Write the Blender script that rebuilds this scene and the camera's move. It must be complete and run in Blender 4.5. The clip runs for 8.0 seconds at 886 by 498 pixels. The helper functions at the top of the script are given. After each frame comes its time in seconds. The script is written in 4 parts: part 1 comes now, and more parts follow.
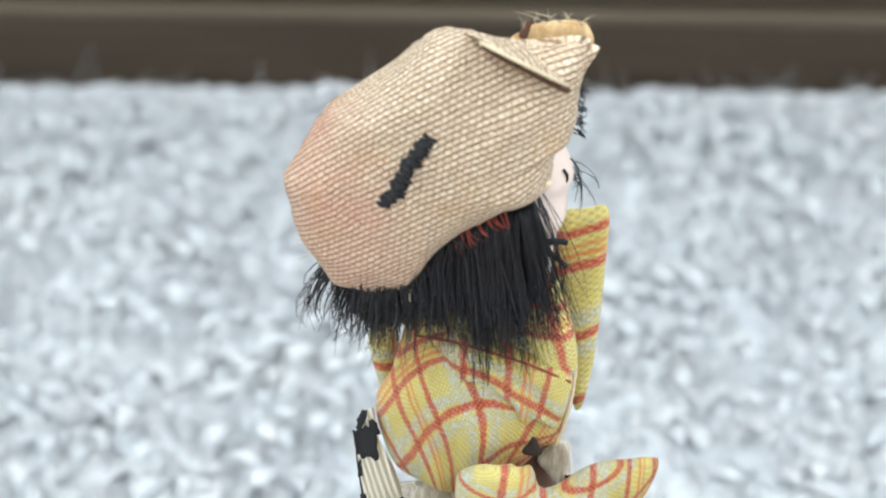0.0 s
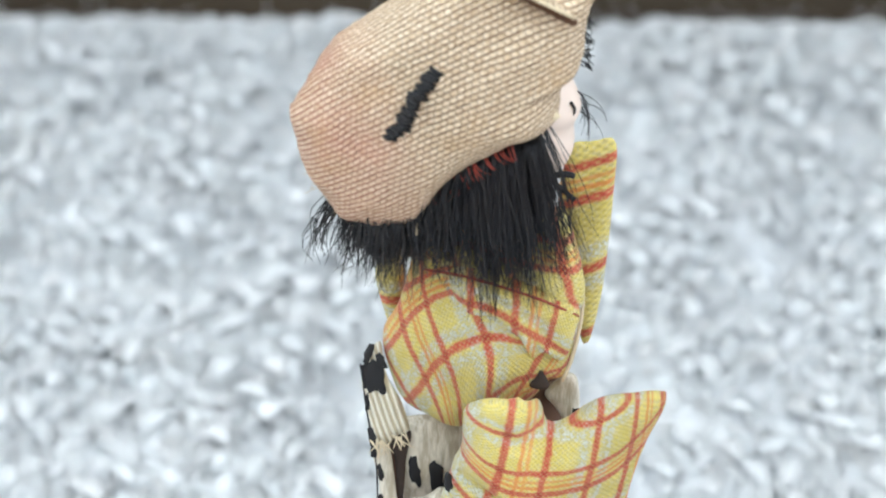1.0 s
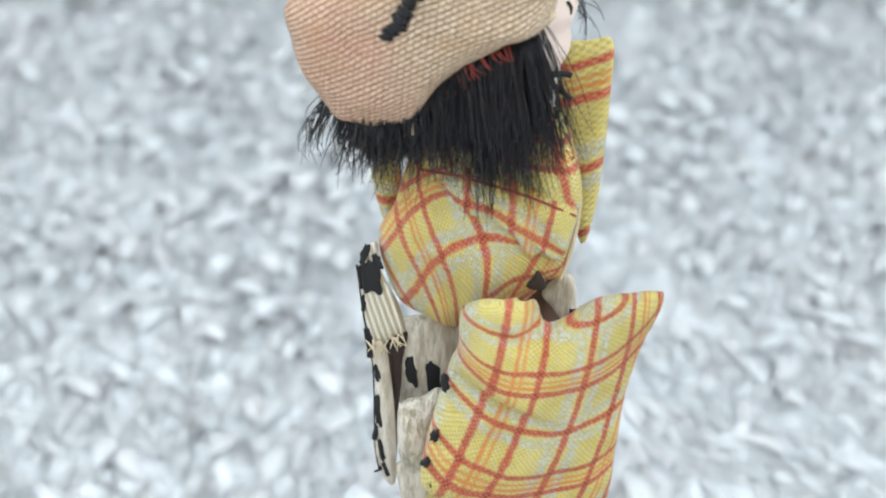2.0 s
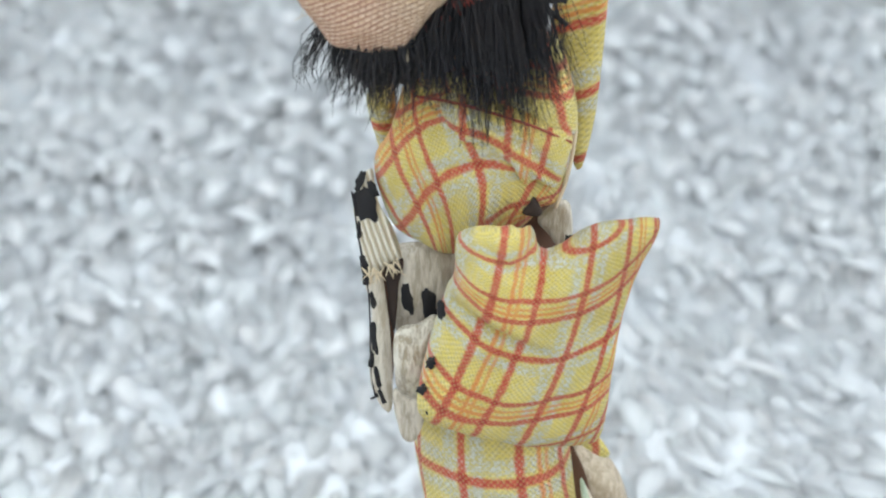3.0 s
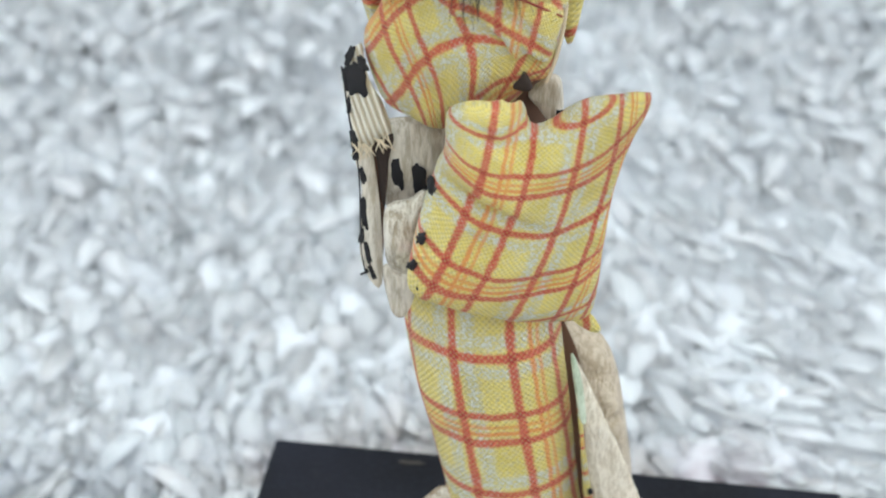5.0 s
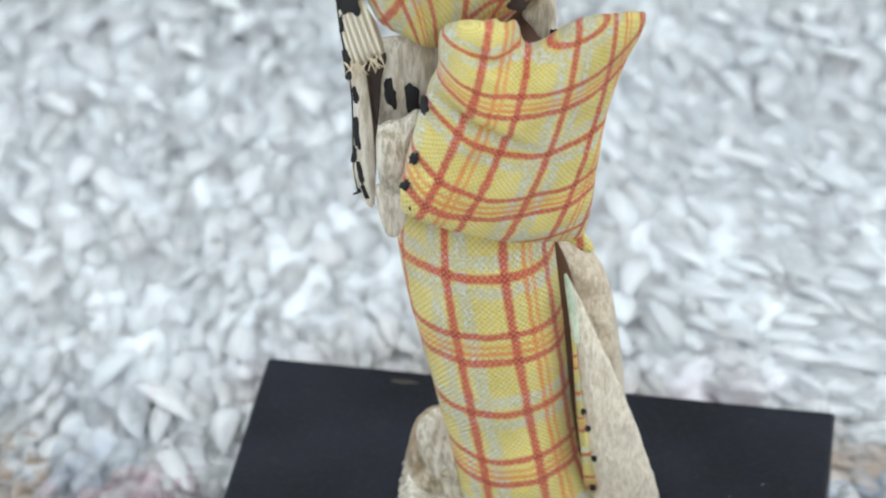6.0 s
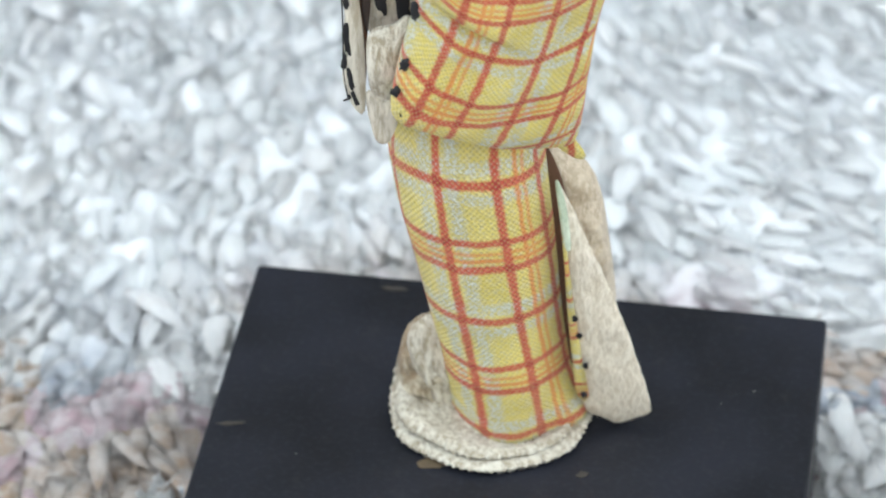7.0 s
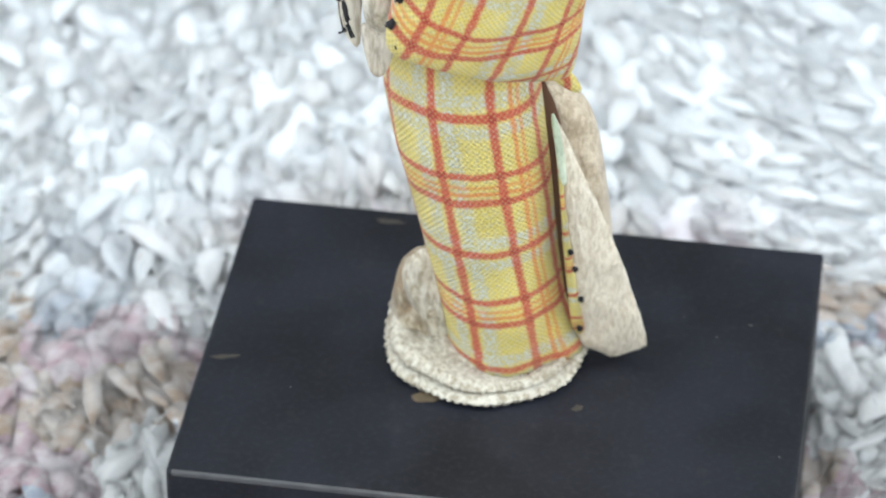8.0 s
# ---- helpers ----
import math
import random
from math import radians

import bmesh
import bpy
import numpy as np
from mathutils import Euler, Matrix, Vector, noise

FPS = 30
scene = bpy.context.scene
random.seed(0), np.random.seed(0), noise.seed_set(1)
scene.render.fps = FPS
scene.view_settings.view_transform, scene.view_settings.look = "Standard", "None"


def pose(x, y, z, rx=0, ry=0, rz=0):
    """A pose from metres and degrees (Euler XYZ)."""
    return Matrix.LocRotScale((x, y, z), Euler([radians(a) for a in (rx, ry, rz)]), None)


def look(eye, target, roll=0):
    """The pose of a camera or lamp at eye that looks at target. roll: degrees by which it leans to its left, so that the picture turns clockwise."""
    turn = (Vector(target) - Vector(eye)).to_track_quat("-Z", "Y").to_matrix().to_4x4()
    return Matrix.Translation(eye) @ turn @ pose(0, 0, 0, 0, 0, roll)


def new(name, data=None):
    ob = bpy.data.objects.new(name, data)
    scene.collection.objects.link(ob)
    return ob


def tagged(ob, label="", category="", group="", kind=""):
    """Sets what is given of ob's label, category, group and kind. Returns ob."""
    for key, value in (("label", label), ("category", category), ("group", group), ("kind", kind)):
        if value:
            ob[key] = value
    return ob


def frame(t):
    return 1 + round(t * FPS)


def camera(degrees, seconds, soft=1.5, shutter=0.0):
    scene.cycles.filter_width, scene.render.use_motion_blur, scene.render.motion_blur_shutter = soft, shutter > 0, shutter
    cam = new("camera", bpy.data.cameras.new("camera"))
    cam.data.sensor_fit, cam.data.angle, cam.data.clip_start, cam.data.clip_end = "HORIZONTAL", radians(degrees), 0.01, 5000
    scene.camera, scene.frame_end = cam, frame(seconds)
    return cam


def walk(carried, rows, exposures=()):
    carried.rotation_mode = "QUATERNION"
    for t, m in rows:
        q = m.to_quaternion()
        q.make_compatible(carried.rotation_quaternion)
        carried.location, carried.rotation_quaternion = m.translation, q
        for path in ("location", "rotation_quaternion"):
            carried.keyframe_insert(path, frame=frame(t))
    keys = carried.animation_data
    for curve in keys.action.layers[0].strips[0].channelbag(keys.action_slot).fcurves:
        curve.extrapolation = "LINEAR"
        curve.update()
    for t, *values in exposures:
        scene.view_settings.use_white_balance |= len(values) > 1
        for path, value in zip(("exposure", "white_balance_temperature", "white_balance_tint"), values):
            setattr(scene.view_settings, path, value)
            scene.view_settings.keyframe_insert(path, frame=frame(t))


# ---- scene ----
# The doll's display block is the origin: its lid lies at z = 0, the rug under it at z = -0.04.
cam = camera(13.55, 8.0, soft=2.1)
cam.data.dof.use_dof = True
cam.data.dof.focus_distance = 0.575
cam.data.dof.aperture_fstop = 25.0
ROWS = [  # seconds, x, y, z, pitch, yaw, roll
    (0.0, -0.0088, -0.5001, 0.3978, -28.008, 0.555, 0.544),
    (0.5, -0.0089, -0.4990, 0.3979, -28.446, 0.567, 0.580),
    (1.0, -0.0084, -0.4977, 0.3975, -29.122, 0.716, 0.334),
    (1.5, -0.0082, -0.4960, 0.3978, -30.044, 0.697, 0.327),
    (3.0, -0.0079, -0.4934, 0.3970, -31.956, 0.625, 0.132),
    (3.5, -0.0080, -0.4927, 0.3970, -32.537, 0.540, 0.145),
    (4.0, -0.0081, -0.4912, 0.3966, -33.146, 0.501, 0.134),
    (5.5, -0.0080, -0.4897, 0.3967, -34.570, 0.366, 0.233),
    (6.0, -0.0081, -0.4872, 0.3966, -35.411, 0.286, 0.305),
    (6.5, -0.0080, -0.4854, 0.3963, -36.264, 0.202, 0.336),
    (7.0, -0.0082, -0.4848, 0.3954, -36.884, 0.089, 0.364),
    (7.5, -0.0081, -0.4839, 0.3949, -37.537, 0.025, 0.475),
    (8.0, -0.0081, -0.4826, 0.3949, -37.998, 0.000, 0.500),
]
walk(cam, [(t, pose(x, y, z, 90 + p, 0, yaw) @ pose(0, 0, 0, 0, 0, roll)) for t, x, y, z, p, yaw, roll in ROWS],
     exposures=[(0.0, 0.13), (1.5, 0.07), (3.0, -0.13), (5.5, -0.11), (7.0, 0.02), (8.0, 0.16)])

# ---- light: an overcast sky outside; three lamps added in unseen wall openings ----
FLOOR = -0.046
world = bpy.data.worlds.new("sky")
scene.world = world
world.use_nodes = True
wt = world.node_tree
sky = wt.nodes.new("ShaderNodeTexSky")
sky.sky_type, sky.sun_disc, sky.sun_elevation, sky.sun_rotation = "NISHITA", False, radians(48), radians(250)
wt.links.new(sky.outputs["Color"], wt.nodes["Background"].inputs["Color"])
wt.nodes["Background"].inputs["Strength"].default_value = 0.1


def area(name, m, w, h, watts, colour):
    data = bpy.data.lights.new(name, "AREA")
    data.shape, data.size, data.size_y, data.energy, data.color = "RECTANGLE", w, h, watts, colour
    ob = new(name, data)
    ob.matrix_world = m
    return ob


# added lamps, out of view, that spread soft light from three sides
LAMP_LEFT = (-1.32, 0.12, 1.55)
LAMP_RIGHT = (1.52, 0.12, 1.55)
LAMP_BACK = (0.1, -1.42, 1.50)
area("added_light_left", look(LAMP_LEFT, (0, 0.15, 0.2)), 1.3, 0.9, 29, (0.79, 0.91, 1.0))
area("added_light_right", look(LAMP_RIGHT, (0, 0.15, 0.2)), 1.3, 0.9, 29, (0.80, 0.91, 1.0))
area("added_light_back", look(LAMP_BACK, (0, 0.3, 0.4)), 1.7, 0.9, 27, (0.81, 0.92, 1.0))


# ---- materials ----
class Mat:
    """A node material with short calls to add nodes to it."""

    def __init__(self, name, rough=0.7, metal=0.0):
        self.m = bpy.data.materials.new(name)
        self.m.use_nodes = True
        self.t = self.m.node_tree
        self.b = self.t.nodes["Principled BSDF"]
        self.b.inputs["Roughness"].default_value = rough
        self.b.inputs["Metallic"].default_value = metal

    def node(self, kind, **inputs):
        n = self.t.nodes.new(kind)
        for k, v in inputs.items():
            self.put(n, k.replace("_", " "), v)
        return n

    def put(self, n, key, v):
        key = int(key[1:]) if key[0] == "i" and key[1:].isdigit() else key
        if isinstance(v, bpy.types.NodeSocket):
            self.t.links.new(v, n.inputs[key])
        else:
            n.inputs[key].default_value = v

    def math(self, op, a, b=0.0, c=0.0):
        n = self.t.nodes.new("ShaderNodeMath")
        n.operation = op
        for i, v in enumerate((a, b, c)):
            self.put(n, "i%d" % i, v)
        return n.outputs[0]

    def mix(self, f, a, b, blend="MIX"):
        n = self.t.nodes.new("ShaderNodeMix")
        n.data_type, n.blend_type = "RGBA", blend
        self.put(n, "i0", f), self.put(n, "i6", a), self.put(n, "i7", b)
        return n.outputs[2]

    def coord(self, which="Object"):
        return self.t.nodes.new("ShaderNodeTexCoord").outputs[which]

    def noise(self, scale, vec=None, detail=3.0, rough=0.5):
        n = self.node("ShaderNodeTexNoise", Scale=scale, Detail=detail, Roughness=rough)
        self.put(n, "Vector", self.coord() if vec is None else vec)
        return n.outputs["Fac"]

    def ramp(self, f, *stops):
        n = self.t.nodes.new("ShaderNodeValToRGB")
        e = n.color_ramp.elements
        while len(e) < len(stops):
            e.new(0.5)
        for s, (p, c) in zip(e, stops):
            s.position, s.color = p, (*c, 1) if len(c) == 3 else c
        self.put(n, "Fac", f)
        return n.outputs["Color"]

    def step(self, f, lo, hi):
        n = self.t.nodes.new("ShaderNodeMapRange")
        n.interpolation_type = "SMOOTHSTEP"
        self.put(n, "Value", f), self.put(n, "From Min", lo), self.put(n, "From Max", hi)
        return n.outputs["Result"]

    def bump(self, h, dist, strength=1.0):
        n = self.node("ShaderNodeBump", Height=h, Distance=dist, Strength=strength)
        if self.b.inputs["Normal"].links:
            self.put(n, "Normal", self.b.inputs["Normal"].links[0].from_socket)
        self.put(self.b, "Normal", n.outputs[0])

    def colour(self, c):
        self.put(self.b, "Base Color", c if isinstance(c, bpy.types.NodeSocket) or len(c) == 4 else (*c, 1))
        return self


def srgb(r, g, b):
    return tuple(((v / 255 + 0.055) / 1.055) ** 2.4 if v > 10 else v / 255 / 12.92 for v in (r, g, b)) + (1,)


def plaid_material():
    """Yellow cotton with a red check, an orange hairline in each double line and grey bands; UV in millimetres."""
    m = Mat("plaid_cotton", 0.85)
    uv = m.coord("UV")
    wob = m.node("ShaderNodeTexNoise", Scale=0.45, Detail=2.0)
    m.put(wob, "Vector", uv)
    off = m.node("ShaderNodeVectorMath")
    off.operation = "MULTIPLY_ADD"
    m.put(off, "i0", wob.outputs["Color"]), m.put(off, "i1", (0.7, 0.7, 0.0)), m.put(off, "i2", uv)
    sep = m.node("ShaderNodeSeparateXYZ", Vector=off.outputs[0])
    ragged = m.noise(4.0, uv, 2.0)
    reds, greys, oranges = [], [], []
    for axis, first, second, hair in (("X", 0.55, 0.85, 0.70), ("Y", 0.60, 0.795, 0.69)):
        ph = m.math("FRACT", m.math("DIVIDE", sep.outputs[axis], 24.0))

        def band(centre, half, soft=0.008):
            d = m.math("ABSOLUTE", m.math("SUBTRACT", ph, centre))
            d = m.math("ADD", d, m.math("MULTIPLY", m.math("SUBTRACT", ragged, 0.5), 0.026))
            return m.math("SUBTRACT", 1.0, m.step(d, half - soft, half + soft))

        reds.append(m.math("MAXIMUM", m.math("MAXIMUM", band(0.20, 0.027, 0.012), band(first, 0.027, 0.012)), band(second, 0.024, 0.012)))
        oranges.append(m.math("MAXIMUM", band(hair - 0.026, 0.015, 0.012), m.math("MULTIPLY", band(hair + 0.026, 0.013, 0.012), 0.8)))
        greys.append(m.math("MAXIMUM", band(0.110, 0.040, 0.025), band(0.295, 0.042, 0.025)))
    worn = m.noise(0.12, uv, 3.0)
    thread = m.noise(1500.0, None, 3.0, 0.8)
    # warp and weft: fine cells along the cloth, each thread of its own tone
    raw = m.node("ShaderNodeSeparateXYZ", Vector=uv)
    warp = m.math("SINE", m.math("ADD", m.math("MULTIPLY", raw.outputs["X"], 6.9), m.math("MULTIPLY", thread, 2.6)))
    weft = m.math("SINE", m.math("ADD", m.math("MULTIPLY", raw.outputs["Y"], 6.9), m.math("MULTIPLY", thread, 2.6)))
    cell = m.math("MULTIPLY_ADD", m.math("MULTIPLY", warp, weft), 0.5, 0.5)
    cell = m.math("MULTIPLY", cell, m.math("ADD", 0.35, thread))
    yellow = m.mix(m.step(worn, 0.35, 0.65), srgb(208, 190, 100), srgb(226, 208, 116))
    yellow = m.mix(m.math("MULTIPLY", m.step(thread, 0.46, 0.62), 0.55), yellow, srgb(214, 206, 168))
    yellow = m.mix(m.math("MULTIPLY", m.step(cell, 0.30, 0.75), 0.36), yellow, srgb(140, 120, 56))
    grey = m.math("MULTIPLY", m.math("MAXIMUM", *greys), m.math("ADD", 0.26, m.math("MULTIPLY", m.step(thread, 0.40, 0.60), 0.62)))
    col = m.mix(grey, yellow, m.mix(m.step(thread, 0.4, 0.65), srgb(160, 168, 162), srgb(206, 210, 204)))
    col = m.mix(m.math("MULTIPLY", m.math("MAXIMUM", *oranges), m.math("ADD", 0.45, m.math("MULTIPLY", thread, 0.7))), col, srgb(214, 122, 54))
    red = m.math("MINIMUM", m.math("ADD", *reds), 1.0)
    cross = m.math("MULTIPLY", *reds)
    redc = m.mix(m.step(thread, 0.3, 0.7), srgb(180, 70, 50), srgb(200, 98, 72))
    redc = m.mix(cross, redc, srgb(164, 50, 38))
    col = m.mix(m.math("MULTIPLY", red, m.math("SUBTRACT", 1.0, m.math("MULTIPLY", m.step(cell, 0.35, 0.8), 0.40))), col, redc)
    grime = m.step(m.noise(55.0, None, 4.0), 0.50, 0.75)
    col = m.mix(m.math("MULTIPLY", grime, 0.22), col, srgb(150, 128, 86))
    m.colour(col)
    m.bump(cell, 0.00026, 0.9)
    m.bump(m.noise(1500.0, None, 3.0, 0.8), 0.0003, 0.5)
    m.put(m.b, "Sheen Weight", 0.15)
    return m.m


def weave_material():
    """Coarse pale cloth of thick yarn with reddish-brown gaps; UV in millimetres."""
    m = Mat("woven_hat_cloth", 0.6)
    uv = m.coord("UV")
    bend = m.node("ShaderNodeTexNoise", Scale=0.25, Detail=3.0)
    m.put(bend, "Vector", uv)
    off = m.node("ShaderNodeVectorMath")
    off.operation = "MULTIPLY_ADD"
    m.put(off, "i0", bend.outputs["Color"]), m.put(off, "i1", (0.4, 0.35, 0.0)), m.put(off, "i2", uv)
    sep = m.node("ShaderNodeSeparateXYZ", Vector=off.outputs[0])
    row = m.math("DIVIDE", sep.outputs["Y"], 0.92)
    stagger = m.math("MULTIPLY", m.math("FLOOR", row), 0.5)
    gap_row = m.step(m.math("ABSOLUTE", m.math("SUBTRACT", m.math("FRACT", row), 0.5)), 0.30, 0.47)
    gap_col = m.step(m.math("ABSOLUTE", m.math("SUBTRACT", m.math("FRACT", m.math("ADD", m.math("DIVIDE", sep.outputs["X"], 1.16), stagger)), 0.5)), 0.34, 0.50)
    uneven = m.noise(0.9, uv, 2.0)
    gap = m.math("MAXIMUM", m.math("MULTIPLY", gap_row, m.math("ADD", 0.45, m.math("MULTIPLY", uneven, 0.9))), m.math("MULTIPLY", gap_col, 0.50))
    yarn = m.mix(m.step(m.noise(1.1, off.outputs[0], 2.0), 0.35, 0.65), srgb(206, 180, 148), srgb(228, 208, 180))
    stain = m.step(m.noise(60.0, None, 3.0), 0.45, 0.70)
    obj = m.node("ShaderNodeSeparateXYZ", Vector=m.coord())
    left = m.math("SUBTRACT", 1.0, m.step(m.math("ADD", obj.outputs["X"], m.math("MULTIPLY", m.math("SUBTRACT", obj.outputs["Z"], 0.150), 0.5)), -0.034, -0.014))
    woven = m.mix(gap, yarn, m.mix(left, srgb(116, 80, 62), srgb(150, 74, 64)))
    col = m.mix(m.math("MULTIPLY", m.math("MULTIPLY", left, m.math("ADD", 0.45, stain)), 0.40), woven, srgb(196, 122, 106))
    col = m.mix(m.math("MULTIPLY", m.step(m.noise(90.0, None, 4.0), 0.52, 0.75), 0.35), col, srgb(196, 150, 92))
    m.colour(col)
    m.bump(m.math("SUBTRACT", 1.0, gap), 0.0004, 0.9)
    m.bump(m.noise(5.0, uv, 2.0), 0.00012, 0.6)
    return m.m


def crepe_material(name, light, dark, scale=420.0, rough=0.6, stain=0.5, bump=0.0005, grain=(1.0, 1.0, 0.6), blot=(140.0, 0.52)):
    """Crinkled old silk or paper cloth with stains."""
    m = Mat(name, rough)
    v = m.t.nodes.new("ShaderNodeMapping")
    m.put(v, "Vector", m.coord()), m.put(v, "Scale", grain)
    fine = m.noise(scale, v.outputs[0], 4.0, 0.65)
    spots = m.step(m.noise(blot[0], None, 4.0, 0.6), blot[1], blot[1] + 0.2)
    col = m.mix(m.step(fine, 0.36, 0.62), dark, light)
    col = m.mix(m.math("MULTIPLY", spots, stain), col, srgb(142, 116, 84))
    m.colour(col)
    m.bump(fine, bump, 0.9)
    m.put(m.b, "Sheen Weight", 0.2)
    return m.m


def ribbed_material():
    """Ivory ribbed silk with woven black patches; UV in millimetres, u across the ribs."""
    m = Mat("ribbed_ivory_silk", 0.42)
    uv = m.coord("UV")
    sep = m.node("ShaderNodeSeparateXYZ", Vector=uv)
    rib = m.math("SINE", m.math("MULTIPLY", sep.outputs["X"], 5.2))
    ivory = m.mix(m.step(rib, -0.8, 0.6), srgb(196, 182, 152), srgb(240, 234, 216))
    stain = m.step(m.noise(120.0, None, 4.0), 0.5, 0.75)
    m.colour(m.mix(m.math("MULTIPLY", stain, 0.5), ivory, srgb(186, 160, 118)))
    m.bump(rib, 0.0003, 0.8)
    return m.m


def hair_material():
    m = Mat("black_silk_hair", 0.34)
    g = m.t.nodes.new("ShaderNodeNewGeometry").outputs["Random Per Island"]
    m.colour(m.ramp(g, (0.0, (0.006, 0.006, 0.008)), (0.75, (0.016, 0.016, 0.020)), (0.94, (0.03, 0.028, 0.03)), (1.0, (0.07, 0.065, 0.065))))
    return m.m


def plain_material(name, colour, rough, amount=0.2, scale=300.0):
    m = Mat(name, rough)
    n = m.noise(scale, None, 4.0)
    dark = tuple(c * (1 - amount) for c in colour[:3]) + (1,)
    m.colour(m.mix(n, dark, colour))
    m.bump(n, 0.0002, 0.4)
    return m.m


def lacquer_material():
    """Old black lacquer, dulled and faintly mottled, with a few dust specks."""
    m = Mat("black_lacquer", 0.42)
    big, fine = m.noise(45.0, None, 4.0), m.noise(900.0, None, 2.0)
    col = m.mix(m.step(big, 0.3, 0.7), srgb(12, 14, 20), srgb(27, 29, 38))
    scuff = m.step(m.noise(160.0, None, 5.0, 0.7), 0.56, 0.78)
    col = m.mix(m.math("MULTIPLY", scuff, 0.42), col, srgb(62, 60, 60))
    col = m.mix(m.math("MULTIPLY", m.step(fine, 0.45, 0.75), 0.35), col, srgb(44, 46, 54))
    dust = m.step(m.noise(420.0, None, 1.0), 0.80, 0.82)
    col = m.mix(m.math("MULTIPLY", dust, 0.6), col, srgb(150, 146, 140))
    m.colour(col)
    m.put(m.b, "Roughness", m.math("ADD", 0.40, m.math("MULTIPLY", big, 0.22)))
    m.bump(fine, 0.00006, 0.5)
    m.put(m.b, "Specular IOR Level", 0.3)
    return m.m


def yarn_material():
    """Soft white rug yarn, with a border of dusty pink, tan and blue-grey tufts."""
    m = Mat("shaggy_yarn", 0.75)
    isl = m.t.nodes.new("ShaderNodeNewGeometry").outputs["Random Per Island"]
    p = m.coord()
    sep = m.node("ShaderNodeSeparateXYZ", Vector=p)
    white = m.ramp(isl, (0.0, srgb(226, 226, 227)), (0.3, srgb(234, 236, 238)), (0.55, srgb(236, 233, 232)), (0.8, srgb(236, 241, 243)), (1.0, srgb(250, 250, 250)))
    white = m.mix(m.math("MULTIPLY", m.step(m.noise(19.0, None, 3.0), 0.42, 0.68), 0.30), white, srgb(218, 219, 222))
    flat = m.t.nodes.new("ShaderNodeMapping")
    m.put(flat, "Vector", p), m.put(flat, "Scale", (1.0, 0.75, 0.0))
    vor = m.node("ShaderNodeTexVoronoi", Scale=58.0)
    fuzz = m.node("ShaderNodeTexNoise", Scale=110.0, Detail=4.0)
    m.put(fuzz, "Vector", flat.outputs[0])
    blur = m.node("ShaderNodeVectorMath")
    blur.operation = "MULTIPLY_ADD"
    m.put(blur, "i0", fuzz.outputs["Color"]), m.put(blur, "i1", (0.030, 0.030, 0.0)), m.put(blur, "i2", flat.outputs[0])
    m.put(vor, "Vector", blur.outputs[0])
    pick = m.node("ShaderNodeSeparateColor", Color=vor.outputs["Color"])
    n = m.t.nodes.new("ShaderNodeValToRGB")
    n.color_ramp.interpolation = "CONSTANT"
    e = n.color_ramp.elements
    for _ in range(3):
        e.new(0.5)
    for s, (q, c) in zip(e, ((0.0, srgb(146, 112, 118)), (0.26, srgb(150, 122, 98)), (0.48, srgb(128, 136, 150)), (0.66, srgb(206, 204, 202)), (0.84, srgb(166, 132, 138)))):
        s.position, s.color = q, c
    m.put(n, "Fac", pick.outputs[0])
    edge = m.math("ADD", sep.outputs["Y"], m.math("MULTIPLY", m.math("SUBTRACT", m.noise(14.0, flat.outputs[0]), 0.5), 0.10))
    border = m.math("MULTIPLY", m.math("SUBTRACT", 1.0, m.step(edge, 0.046, 0.090)), m.step(edge, -0.11, -0.075))
    border = m.math("MULTIPLY", border, m.math("ADD", 0.60, m.math("MULTIPLY", m.step(m.noise(170.0, None, 3.0, 0.6), 0.35, 0.65), 0.35)))
    m.colour(m.mix(border, white, n.outputs["Color"]))
    run = m.t.nodes.new("ShaderNodeMapping")
    m.put(run, "Vector", m.coord("UV")), m.put(run, "Scale", (3.6, 0.5, 1.0))
    m.bump(m.noise(1.0, run.outputs[0], 3.0, 0.65), 0.0006, 0.6)
    m.bump(m.noise(380.0, None, 4.0, 0.7), 0.0007, 0.5)
    m.put(m.b, "Subsurface Weight", 0.75)
    m.put(m.b, "Subsurface Radius", (0.008, 0.008, 0.0083))
    m.put(m.b, "Subsurface Scale", 1.0)
    m.put(m.b, "Sheen Weight", 0.25)
    return m.m


def wood_material(name, dark, light):
    m = Mat(name, 0.45)
    v = m.t.nodes.new("ShaderNodeMapping")
    m.put(v, "Vector", m.coord()), m.put(v, "Scale", (3.0, 60.0, 60.0))
    g = m.noise(4.0, v.outputs[0], 5.0, 0.6)
    m.colour(m.mix(m.step(g, 0.3, 0.7), dark, light))
    m.put(m.b, "Roughness", m.math("ADD", 0.35, m.math("MULTIPLY", g, 0.3)))
    m.bump(g, 0.0004, 0.5)
    m.put(m.b, "Specular IOR Level", 0.25)
    return m.m


PLAID, WEAVE, RIBBED, HAIR = plaid_material(), weave_material(), ribbed_material(), hair_material()
CREPE = crepe_material("cream_crepe", srgb(216, 209, 193), srgb(164, 151, 128), 900.0, 0.40, 0.35, 0.0010, (1.2, 1.2, 0.35))
LINING = crepe_material("speckled_cream_lining", srgb(240, 228, 208), srgb(214, 199, 174), 1300.0, 0.45, 0.10, 0.0008, (1.3, 1.3, 0.5))
STAINED = crepe_material("stained_crepe", srgb(198, 186, 162), srgb(128, 110, 84), 700.0, 0.5, 0.8, 0.0012, (1.0, 1.0, 0.7), (230.0, 0.42))
PALE_GREEN = crepe_material("pale_green_lining", srgb(204, 214, 190), srgb(164, 178, 150), 420.0, 0.6, 0.3)
